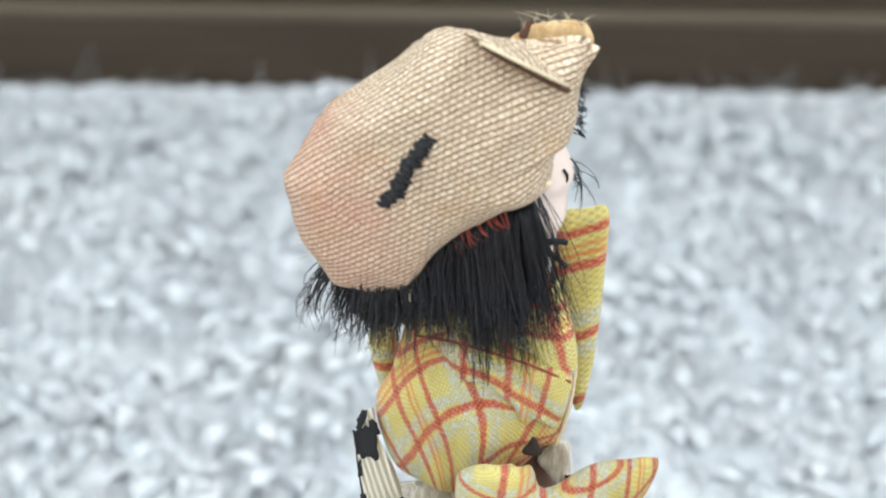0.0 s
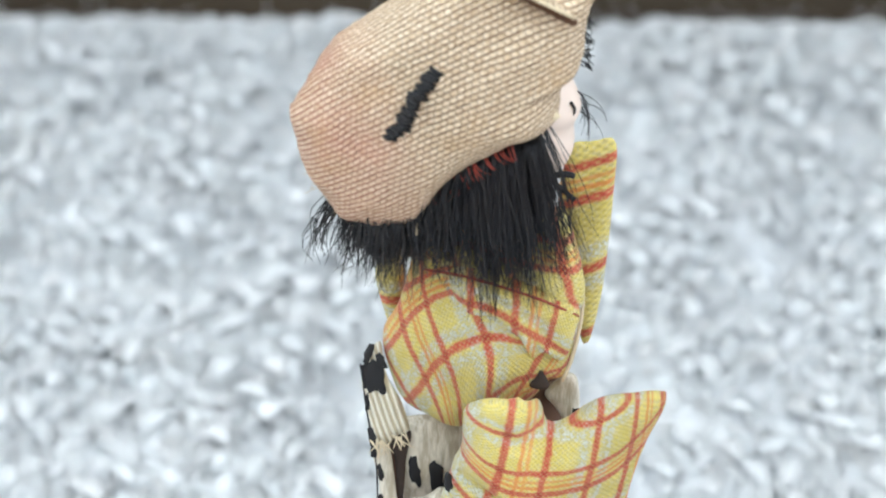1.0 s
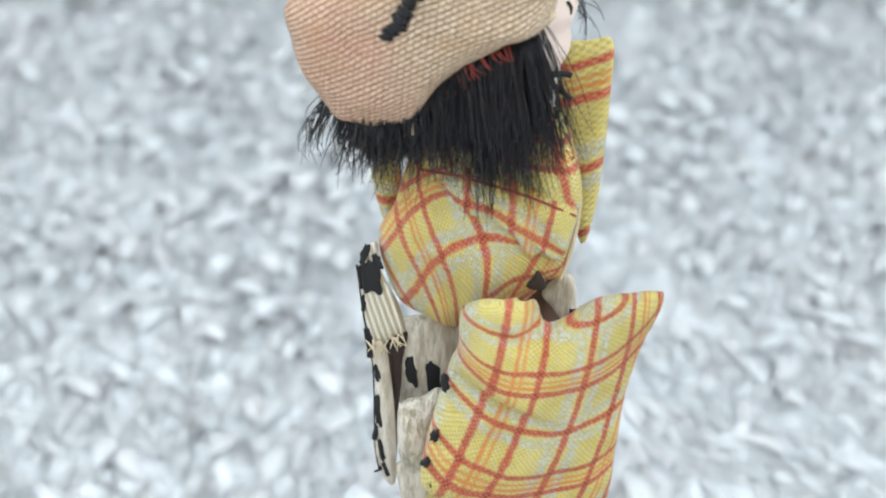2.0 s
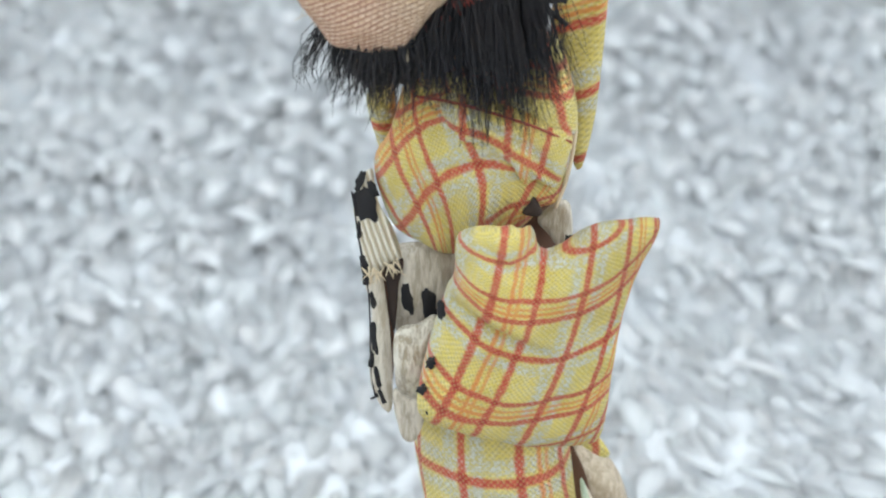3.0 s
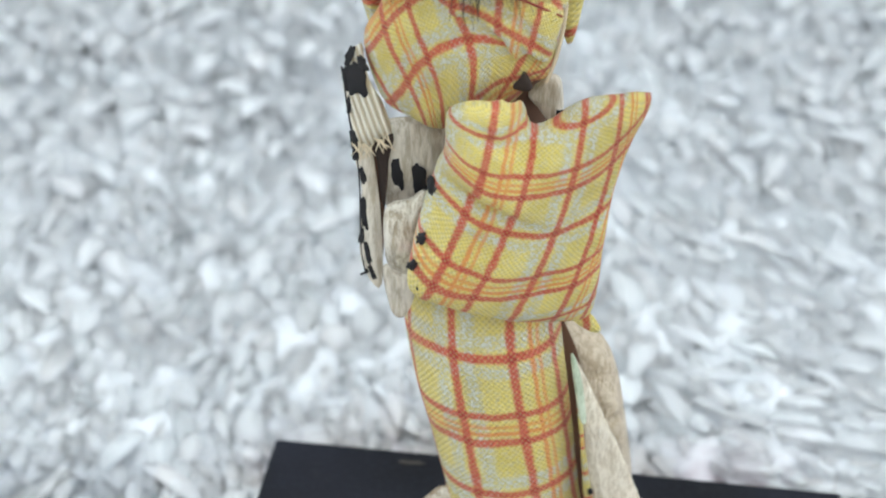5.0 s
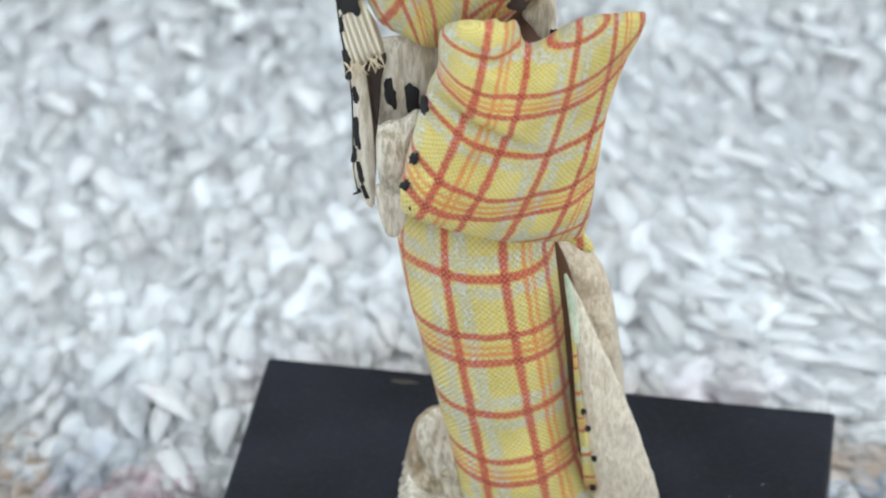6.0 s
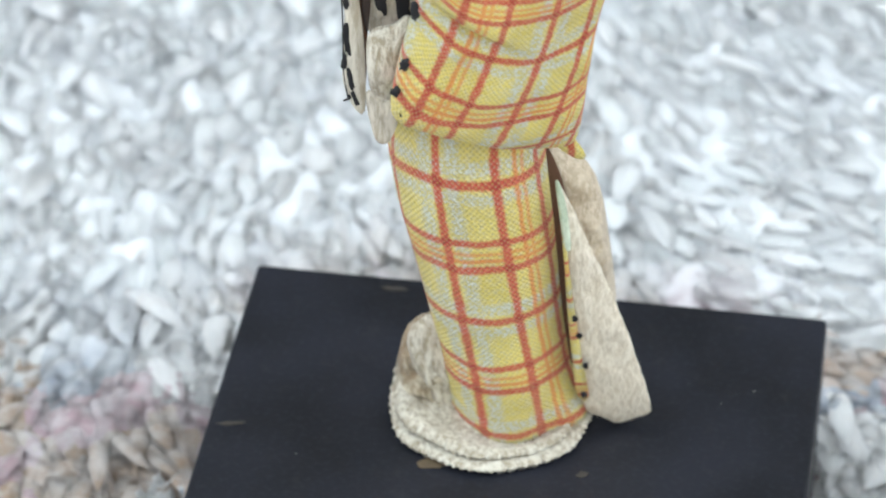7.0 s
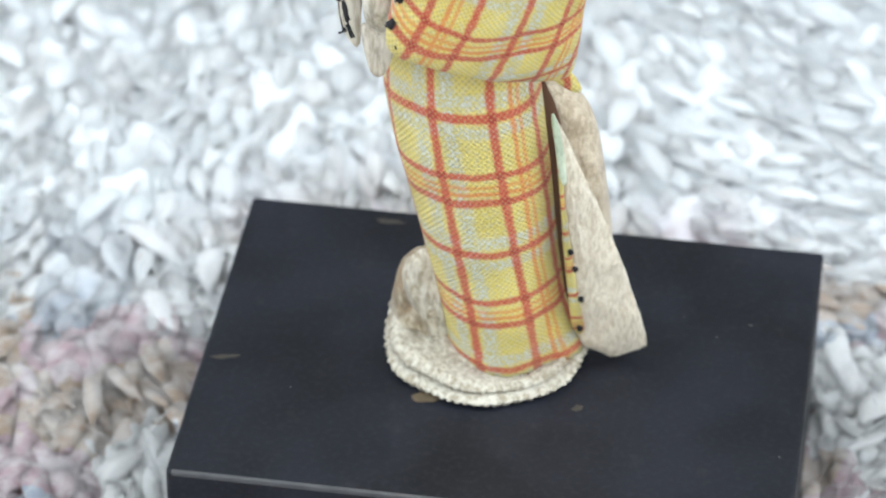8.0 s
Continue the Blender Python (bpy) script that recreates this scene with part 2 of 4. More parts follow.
OCHRE = crepe_material("ochre_cloth", srgb(222, 190, 140), srgb(190, 150, 98), 300.0, 0.7, 0.3)
BEIGE = crepe_material("beige_lining", srgb(206, 190, 166), srgb(178, 160, 134), 900.0, 0.5, 0.15, 0.0006)
SATIN = crepe_material("silvery_satin", srgb(216, 207, 190), srgb(168, 156, 136), 420.0, 0.24, 0.3, 0.0005, (1.6, 1.6, 0.25))
SKIN = plain_material("white_gofun", srgb(236, 216, 204), 0.45, 0.08)
RED = plain_material("red_thread", srgb(150, 62, 50), 0.7)
BLACK = plain_material("black_thread", srgb(24, 23, 27), 0.65, 0.4)
# brown of the inner cloth, also painted where gaps in the clothes are dark
INNER = plain_material("brown_cloth_and_shade", srgb(96, 66, 48), 0.85)
HOLLOW = plain_material("dark_hollow_fill", srgb(52, 40, 34), 0.9)
STRAW = plain_material("frayed_cream_thread", srgb(226, 208, 176), 0.7)
LACQUER, YARN = lacquer_material(), yarn_material()
WOOD = wood_material("dark_brown_wood", srgb(64, 54, 44), srgb(76, 65, 53))
WOOD_EDGE = wood_material("lighter_wood_edge", srgb(90, 80, 66), srgb(104, 92, 78))
GOLD = plain_material("rubbed_lacquer_ground", srgb(104, 88, 66), 0.6, 0.6, 900.0)
SCUFF = plain_material("scuffed_lacquer", srgb(66, 60, 54), 0.6, 0.5, 700.0)
SCUFF_EDGE = plain_material("rubbed_lit_lacquer", srgb(92, 92, 94), 0.5, 0.7, 260.0)
WALL = plain_material("white_wall_paint", srgb(228, 226, 222), 0.9, 0.04, 12.0)
FLOORING = wood_material("oak_floor", srgb(150, 116, 80), srgb(182, 146, 106))


# ---- building ----
class Shape:
    """Vertices, faces, materials and cloth coordinates of one mesh, in millimetres."""

    def __init__(self):
        self.v, self.f, self.mi, self.uv, self.mats = [], [], [], [], []
        self.n = 0

    def slot(self, mat):
        if mat not in self.mats:
            self.mats.append(mat)
        return self.mats.index(mat)

    def add(self, verts, faces, uvs, mat):
        verts = np.asarray(verts, float)
        self.v.append(verts)
        self.uv.append(np.asarray(uvs, float))
        self.f += [tuple(i + self.n for i in q) for q in faces]
        self.mi += [self.slot(mat)] * len(faces)
        self.n += len(verts)

    def mesh(self, name, smooth=True, scale=0.001):
        me = bpy.data.meshes.new(name)
        co = np.concatenate(self.v) * scale
        me.from_pydata(co.tolist(), [], self.f)
        for m in self.mats:
            me.materials.append(m)
        me.polygons.foreach_set("material_index", self.mi)
        me.polygons.foreach_set("use_smooth", [smooth] * len(self.f))
        uv = np.concatenate(self.uv)
        idx = np.zeros(len(me.loops), int)
        me.loops.foreach_get("vertex_index", idx)
        me.uv_layers.new(name="cloth").data.foreach_set("uv", uv[idx].ravel())
        me.update()
        return me


def closed_curve(pts, n):
    """n points, evenly spaced, on a smooth closed curve through pts."""
    p = np.array(pts, float)
    k, out = len(p), []
    for i in range(k):
        a, b, c, d = p[i - 1], p[i], p[(i + 1) % k], p[(i + 2) % k]
        for t in np.linspace(0, 1, 12, endpoint=False):
            out.append(b + 0.5 * t * (c - a) + t * t * (a - 2.5 * b + 2 * c - 0.5 * d) + t ** 3 * (1.5 * (b - c) + 0.5 * (d - a)))
    out = np.array(out + out[:1])
    s = np.concatenate([[0], np.cumsum(np.linalg.norm(np.diff(out, axis=0), axis=1))])
    u = np.linspace(0, s[-1], n, endpoint=False)
    return np.stack([np.interp(u, s, out[:, j]) for j in range(out.shape[1])], 1)


def wobble(p, size, amount):
    return amount * noise.noise(Vector(p) / size)


def puff(shape, outline, depth, front, back, mat, uv=None, centre=None, n=72, rings=12, power=0.5, shift=None, rough=0.25, fray=0.0, unroll=False):
    """A stuffed piece of cloth: a closed outline (x, z), or (x, y, z), swelling by front towards -y and by back towards +y."""
    o = closed_curve(outline, n)
    if o.shape[1] == 2:
        o = np.stack([o[:, 0], np.full(n, depth), o[:, 1]], 1)
    if fray:
        o[:, [0, 2]] += np.random.default_rng(n + rings).normal(0, fray, (n, 2))
    c = o.mean(0) if centre is None else np.array([centre[0], depth, centre[1]], float)
    verts, faces = [], []
    rs = np.sin(np.linspace(0, math.pi / 2, rings + 1))[1:]
    for side, swell in ((-1, front), (1, back)):
        base = len(verts)
        verts.append(c + [0, side * swell, 0])
        for r in rs:
            h = side * swell * (1 - r ** 2.2) ** power
            ring = c + (o - c) * r
            ring[:, 1] += h
            verts += list(ring)
        for j in range(n):
            k = (j + 1) % n
            tri = (base, base + 1 + j, base + 1 + k)
            faces.append(tri if side < 0 else tri[::-1])
        for i in range(rings - 1):
            a = base + 1 + i * n
            for j in range(n):
                k = (j + 1) % n
                q = (a + j, a + n + j, a + n + k, a + k)
                faces.append(q if side < 0 else q[::-1])
    verts = np.array(verts)
    for p in verts:
        p[1] += wobble(p, 6.0, rough * 2) + wobble(p, 2.0, rough * 0.5)
        if shift:
            p[1] += shift(p[0], p[2])
    flat = verts.copy()
    if unroll:  # cloth coordinates by the length along the surface from the middle
        for side in (0, 1):
            b = side * (1 + rings * n)
            for j in range(n):
                ids = [b] + [b + 1 + i * n + j for i in range(rings)]
                q = verts[ids]
                arc = np.concatenate([[0], np.cumsum(np.linalg.norm(np.diff(q, axis=0), axis=1))])
                way = q[-1, [0, 2]] - q[0, [0, 2]]
                way /= np.linalg.norm(way)
                flat[ids, 0], flat[ids, 2] = q[0, 0] + way[0] * arc, q[0, 2] + way[1] * arc
    uvs = [(uv(*p) if uv else (p[0], p[2])) for p in flat]
    shape.add(verts, faces, uvs, mat)


def loft(shape, sections, mat, n=64, uv=None, ripple=None, caps=True):
    """A tube through sections (x, y, z, radius x, radius y, tilt x, tilt y), tilt in millimetres of rise per millimetre."""
    s = np.array(sections, float)
    t = np.linspace(0, 1, len(s))
    fine = np.linspace(0, 1, (len(s) - 1) * 8 + 1)
    s = np.stack([np.interp(fine, t, s[:, j]) for j in range(7)], 1)
    for _ in range(3):
        s[1:-1] = (s[:-2] + 2 * s[1:-1] + s[2:]) / 4
    verts, faces, uvs = [], [], []
    for i, (x, y, z, rx, ry, tx, ty) in enumerate(s):
        for j in range(n + 1):
            a = 2 * math.pi * j / n + math.pi / 2
            dx, dy = rx * math.cos(a), ry * math.sin(a)
            p = np.array([x + dx, y + dy, z + tx * dx + ty * dy])
            k = 1 + (ripple(a, i / (len(s) - 1)) if ripple else 0) / max(rx, ry)
            p[:2] = [x + dx * k, y + dy * k]
            p[1] += wobble(p, 7.0, 0.5) + wobble(p, 2.5, 0.15)
            verts.append(p)
            uvs.append(uv(a, p, (rx + ry) / 2) if uv else ((a - 1.5 * math.pi) * (rx + ry) / 2, z))
    m = n + 1
    for i in range(len(s) - 1):
        for j in range(n):
            faces.append((i * m + j, i * m + j + 1, (i + 1) * m + j + 1, (i + 1) * m + j))
    if caps:
        faces.append(tuple(range(n))[::-1])
        faces.append(tuple((len(s) - 1) * m + j for j in range(n)))
    shape.add(verts, faces, uvs, mat)


def thread(shape, pts, radius, mat, sides=5, taper=0.3, steps=6):
    """A thread, strand or piping through pts, tapering to its end."""
    p = np.array(pts, float)
    t = np.linspace(0, 1, len(p))
    u = np.linspace(0, 1, steps + 1)
    if len(p) == 3:
        q = np.stack([(1 - u) ** 2 * a + 2 * u * (1 - u) * (2 * b - 0.5 * (a + c)) + u ** 2 * c for a, b, c in p.T], 1)
    else:
        q = np.stack([np.interp(u, t, p[:, j]) for j in range(3)], 1)
        for _ in range(2):
            q[1:-1] = (q[:-2] + 2 * q[1:-1] + q[2:]) / 4
    d = np.gradient(q, axis=0)
    d /= np.linalg.norm(d, axis=1)[:, None] + 1e-9
    side = np.cross(d, [0.31, 0.9, 0.2])
    side /= np.linalg.norm(side, axis=1)[:, None] + 1e-9
    up = np.cross(d, side)
    r = radius * (1 - (1 - taper) * u ** 1.5)
    a = np.arange(sides) * 2 * math.pi / sides
    v = q[:, None] + r[:, None, None] * (np.cos(a)[None, :, None] * side[:, None] + np.sin(a)[None, :, None] * up[:, None])
    v = v.reshape(-1, 3)
    f = [(i * sides + j, i * sides + (j + 1) % sides, (i + 1) * sides + (j + 1) % sides, (i + 1) * sides + j) for i in range(steps) for j in range(sides)]
    f += [tuple(range(sides))[::-1], tuple(steps * sides + j for j in range(sides))]
    shape.add(v, f, v[:, [0, 2]], mat)


def box_mesh(name, lo, hi, mat, bevel=0.0, segments=2):
    bm = bmesh.new()
    bmesh.ops.create_cube(bm, size=1)
    lo, hi = Vector(lo), Vector(hi)
    for v in bm.verts:
        v.co = Vector([lo[i] + (v.co[i] + 0.5) * (hi[i] - lo[i]) for i in range(3)])
    if bevel:
        bmesh.ops.bevel(bm, geom=bm.edges[:], offset=bevel, segments=segments, affect="EDGES", profile=0.6)
    me = bpy.data.meshes.new(name)
    bm.to_mesh(me), bm.free()
    me.materials.append(mat)
    return me


def part(name, me, parent):
    ob = new(name, me)
    ob.parent = parent
    return ob


# ---- the room round the doll, added out of view to close it off ----
X0, X1, Y0, Y1, TOP = -1.3, 1.5, -1.4, 0.85, 2.4
tagged(new("floor", box_mesh("floor", (X0, Y0, FLOOR - 0.05), (X1, Y1, FLOOR), FLOORING)), "oak board floor under the rug", "floor", kind="structure")
tagged(new("ceiling", box_mesh("ceiling", (X0, Y0, TOP), (X1, Y1, TOP + 0.1), WALL)), "plain white ceiling", "ceiling", kind="structure")


def wall(name, lo, hi, hole=None):
    """A wall; hole (lo, hi) is an opening through it for an added lamp."""
    if hole is None:
        me = box_mesh(name, lo, hi, WALL)
    else:
        sh = Shape()
        k = 0 if hi[0] - lo[0] > hi[1] - lo[1] else 1
        (a0, z0), (a1, z1) = hole
        for c0, c1, e0, e1 in ((lo[k], a0, lo[2], hi[2]), (a1, hi[k], lo[2], hi[2]), (a0, a1, lo[2], z0), (a0, a1, z1, hi[2])):
            p, q = list(lo), list(hi)
            p[k], q[k], p[2], q[2] = c0, c1, e0, e1
            vs = [(x, y, z) for x in (p[0], q[0]) for y in (p[1], q[1]) for z in (p[2], q[2])]
            sh.add(np.array(vs), [(0, 1, 3, 2), (4, 6, 7, 5), (0, 4, 5, 1), (2, 3, 7, 6), (0, 2, 6, 4), (1, 5, 7, 3)], np.zeros((8, 2)), WALL)
        me = sh.mesh(name, False, 1.0)
    return tagged(new(name, me), "plain white painted wall", "wall", kind="structure")


wall("wall_north", (X0, Y1, FLOOR), (X1, Y1 + 0.1, TOP))
wall("wall_east", (X1, Y0, FLOOR), (X1 + 0.1, Y1, TOP), ((-0.58, 1.05), (0.80, 2.05)))
wall("wall_west", (X0 - 0.1, Y0, FLOOR), (X0, Y1, TOP), ((-0.58, 1.05), (0.80, 2.05)))
wall("wall_south", (X0, Y0 - 0.1, FLOOR), (X1, Y0, TOP), ((-0.80, 1.0), (1.00, 2.0)))

# ---- the cabinet behind the rug ----
cabinet = tagged(new("wooden_cabinet"), "dark brown wooden cabinet base with a lighter ledge", "cabinet")
CY = 0.400
part("plinth", box_mesh("plinth", (-0.75, CY, FLOOR), (0.75, CY + 0.36, -0.0125), WOOD, 0.0015), cabinet)
part("ledge", box_mesh("ledge", (-0.75, CY - 0.0015, -0.0125), (0.75, CY + 0.36, -0.0095), WOOD_EDGE, 0.0008), cabinet)
part("body", box_mesh("body", (-0.745, CY + 0.003, -0.0095), (0.745, CY + 0.36, 0.42), WOOD, 0.002), cabinet)


# ---- the shaggy rug ----
def rug():
    rng = np.random.default_rng(7)
    sh = box_mesh("rug_backing", (-0.55, -0.45, FLOOR), (0.55, 0.392, -0.0420), YARN, 0.002)
    root = tagged(new("shaggy_rug", sh), "white shaggy rug with a faded pink, tan and grey border", "rug", kind="stuff")
    c, s = math.cos(BLOCK_TURN), math.sin(BLOCK_TURN)

    def off_block(p):
        q = (p - BLOCK_AT) @ np.array([[c, -s], [s, c]])
        return np.maximum(np.abs(q[:, 0]) - BLOCK_W / 2, np.abs(q[:, 1]) - BLOCK_D / 2)

    def height(p):
        """The matted top of the pile: soft lumps, pressed down beside the block."""
        h = []
        for x, y in p:
            wx, wy = x + 0.010 * noise.noise((x * 28, y * 28, 1.1)), y + 0.010 * noise.noise((x * 28, y * 28, 6.1))
            h.append(0.0028 * noise.noise((x * 13, y * 13, 2.5)) + 0.0024 * noise.noise((wx * 44, wy * 30, 0.5))
                     + 0.0022 * noise.noise((wx * 135, wy * 55, 4.5)) + 0.0014 * noise.noise((wx * 270, wy * 110, 9.5)))
        h = np.array(h)
        h += 0.0034 * np.clip((p[:, 1] - 0.335) / 0.03, 0, 1)  # the rug rides up against the cabinet
        return -0.0292 + h - 0.004 * np.clip(1 - off_block(p) / 0.012, 0, 1.5)

    # matted felt of the pile, between and under the locks
    gx, gy = np.meshgrid(np.concatenate([np.linspace(-0.545, -0.165, 56), np.linspace(-0.16, 0.16, 250), np.linspace(0.165, 0.545, 56)]),
                         np.concatenate([np.linspace(-0.445, -0.075, 56), np.linspace(-0.07, 0.391, 330)]))
    ny, nx = gx.shape
    p = np.stack([gx.ravel(), gy.ravel()], 1)
    z = height(p) - 0.0004 - 0.0012 * np.clip((0.075 - p[:, 1]) / 0.04, 0, 1)
    z[p[:, 1] > 0.388] -= 0.010
    idx = np.arange(nx * ny).reshape(ny, nx)
    quads = np.stack([idx[:-1, :-1], idx[:-1, 1:], idx[1:, 1:], idx[1:, :-1]], -1).reshape(-1, 4)
    felt = (np.column_stack([p, z]), quads)
    # broad soft locks that lie over one another like flakes; coarser far from the block
    steps, sides = 6, 6

    def grid(x0, x1, y0, y1, gap):
        gx, gy = np.meshgrid(np.arange(x0, x1, gap), np.arange(y0, y1, gap))
        return np.stack([gx.ravel(), gy.ravel()], 1) + rng.uniform(-gap, gap, (gx.size, 2)) * 0.7

    near, far = grid(-0.155, 0.155, -0.06, 0.390, 0.0036), grid(-0.54, 0.54, -0.44, 0.388, 0.0110)
    far = far[(np.abs(far[:, 0]) > 0.155) | (far[:, 1] < -0.06)]
    base = np.concatenate([near, far])
    coarse = np.where(np.arange(len(base)) >= len(near), 1.9, 1.0)
    keep = off_block(base) > 0.002
    base, coarse = base[keep], coarse[keep]
    f = len(base)
    lean = np.array([[noise.noise((x * 18, y * 18, 0.3)), noise.noise((x * 18, y * 18, 7.7)), noise.noise((x * 60, y * 60, 3.1)), noise.noise((x * 30, y * 30, 5.2))] for x, y in base])
    side = np.clip((base[:, 0] - 0.015) / 0.03, 0, 1) * np.clip(1 - np.abs(base[:, 1] - 0.09) / 0.09, 0, 1)
    back = np.clip((base[:, 1] - 0.12) / 0.10, 0, 1)  # the pile stands up more towards the cabinet
    ang = np.arctan2(-1.0 + 0.85 * side + 0.35 * lean[:, 1], 0.55 * lean[:, 0] + 0.9 * side) + rng.normal(0, 0.32, f)
    curl = rng.normal(0, 0.35, f) + 0.6 * lean[:, 2]
    bold = rng.random(f) < 0.05  # single locks that stand out
    length = (rng.uniform(0.007, 0.016, f) * (1 + 0.35 * lean[:, 3]) + np.where(bold, 0.003, 0)) * coarse
    width = rng.uniform(0.0013, 0.0029, f) * (1 + 0.3 * lean[:, 3]) * coarse * np.where(bold, 1.15, 1.0)
    rise = np.radians(rng.uniform(4, 22, f) + back * rng.uniform(0, 34, f) + np.where(bold, 10, 0) + 10 * lean[:, 2])
    fall = np.radians(rng.uniform(-26, -2, f) + back * rng.uniform(-4, 14, f))
    t = np.linspace(0, 1, steps + 1)
    ax = np.zeros((f, steps + 1, 3))
    ax[:, 0, :2] = base
    ax[:, 0, 2] = height(base) - 0.0010 + rng.uniform(-0.0008, 0.0008, f)
    for i in range(1, steps + 1):
        th, el = ang + curl * (t[i] - 0.3), rise + (fall - rise) * t[i]
        ax[:, i] = ax[:, i - 1] + (length / steps)[:, None] * np.stack([np.cos(th) * np.cos(el), np.sin(th) * np.cos(el), np.sin(el)], 1)
    free = off_block(ax[:, :, :2].reshape(-1, 2)).reshape(f, -1).min(1) > 0.0015
    ax, width, f = ax[free], width[free], int(free.sum())
    rad = width[:, None] * np.array([0.45, 0.85, 1.0, 1.05, 0.95, 0.65, 0.12])[None]
    dd = np.gradient(ax, axis=1)
    dd /= np.linalg.norm(dd, axis=2)[..., None]
    sd = np.cross(dd, np.array([0.05, 0.03, 1.0]))
    sd /= np.linalg.norm(sd, axis=2)[..., None] + 1e-9
    up = np.cross(sd, dd)
    a = np.arange(sides) * 2 * math.pi / sides + math.pi / 2
    thick = rng.uniform(0.14, 0.28, f)[:, None, None, None]
    v = ax[:, :, None] + rad[:, :, None, None] * (np.cos(a)[None, None, :, None] * sd[:, :, None] + thick * np.sin(a)[None, None, :, None] * up[:, :, None])
    per = (steps + 1) * sides
    quad = np.array([(i * sides + j, i * sides + (j + 1) % sides, (i + 1) * sides + (j + 1) % sides, (i + 1) * sides + j) for i in range(steps) for j in range(sides)])
    locks = (v.reshape(-1, 3), (np.arange(f)[:, None, None] * per + quad[None]).reshape(-1, 4))
    # strands run along each lock: across and along it, in millimetres
    strand = np.zeros((f, steps + 1, sides, 2))
    strand[..., 0] = rng.uniform(0, 500, f)[:, None, None] + (np.cos(a) * 1.0)[None, None] * (rad * 1000)[:, :, None]
    strand[..., 1] = (t[None] * length[free][:, None] * 1000)[:, :, None]
    # loose fibres over the locks, the fuzz of the worn yarn
    k = rng.choice(f, 60000)
    i = rng.integers(2, steps + 1, 60000)
    q = np.zeros((60000, 4, 3))
    q[:, 0] = ax[k, i] + rng.normal(0, 1, (60000, 3)) * np.array([0.0018, 0.0018, 0.0004])
    go = dd[k, i] + rng.normal(0, 0.45, (60000, 3)) * np.array([1, 1, 0.5])
    go *= (rng.uniform(0.0012, 0.0034, 60000) / np.linalg.norm(go, axis=1))[:, None]
    bend = rng.normal(0, 0.0006, (60000, 3))
    for j in range(1, 4):
        q[:, j] = q[:, j - 1] + go + bend * j
    ring = np.array([[1.0, 0.0, -0.5], [-0.5, 0.0, -0.5], [0.0, 0.0, 1.0]])
    fw = rng.uniform(0.00010, 0.00026, 60000)[:, None] * np.array([1.0, 1.0, 0.8, 0.2])
    fv = q[:, :, None] + fw[:, :, None, None] * ring[None, None]
    fq = np.array([(r * 3 + c0, r * 3 + (c0 + 1) % 3, r * 3 + 3 + (c0 + 1) % 3, r * 3 + 3 + c0) for r in range(3) for c0 in range(3)])
    fuzz = (fv.reshape(-1, 3), (np.arange(60000)[:, None, None] * 12 + fq[None]).reshape(-1, 4))
    flow = {"fuzz": np.zeros((60000 * 12, 2)), "felted_pile": p * 1000 * np.array([0.5, 0.5]), "pile": strand.reshape(-1, 2)}
    for name, (co, faces) in (("felted_pile", felt), ("pile", locks), ("fuzz", fuzz)):
        me = bpy.data.meshes.new(name)
        me.vertices.add(len(co)), me.vertices.foreach_set("co", co.ravel())
        me.loops.add(faces.size), me.loops.foreach_set("vertex_index", faces.ravel().astype(np.int32))
        me.polygons.add(len(faces)), me.polygons.foreach_set("loop_start", np.arange(0, faces.size, 4, dtype=np.int32))
        me.polygons.foreach_set("use_smooth", np.ones(len(faces), bool))
        me.update(calc_edges=True)
        me.uv_layers.new(name="strand").data.foreach_set("uv", flow[name][faces.ravel()].astype(np.float32).ravel())
        me.materials.append(YARN)
        tagged(part(name, me, root), kind="stuff")


BLOCK_W, BLOCK_D, BLOCK_H, BLOCK_TURN = 0.1000, 0.0735, 0.0400, radians(-8.4)
BLOCK_AT = np.array([0.0026, -0.0062])
rug()

# ---- the black block that the doll stands on ----
block = tagged(new("display_block"), "black lacquered wooden display block with rubbed edges", "base")
block.matrix_world = pose(BLOCK_AT[0], BLOCK_AT[1], 0, 0, 0, math.degrees(BLOCK_TURN))
part("body", box_mesh("block_body", (-BLOCK_W / 2, -BLOCK_D / 2, -BLOCK_H), (BLOCK_W / 2, BLOCK_D / 2, 0), LACQUER, 0.0009, 3), block)


def smear(name, x, y, w, h, turn, mat):
    """A rubbed place on the lid, a skin 0.1 mm thick with an uneven edge."""
    sh = Shape()
    rng = np.random.default_rng(int(abs(x * 9000)))
    pts = [(math.cos(a) * w / 2 * rng.uniform(0.6, 1.2), math.sin(a) * h / 2 * rng.uniform(0.5, 1.2)) for a in np.linspace(0, 2 * math.pi, 14, endpoint=False)]
    o = closed_curve(pts, 40)
    top = np.column_stack([o, np.full(40, 0.00012)])
    low = np.column_stack([o * 1.04, np.full(40, -0.0003)])
    sh.add(np.concatenate([top, low]), [tuple(range(40))] + [(j, 40 + j, 40 + (j + 1) % 40, (j + 1) % 40) for j in range(40)], np.zeros((80, 2)), mat)
    ob = part(name, sh.mesh(name, False, 1.0), block)
    ob.matrix_world = pose(x, y, 0, 0, 0, turn)
    tagged(ob, "rubbed brown patch in the lacquer")


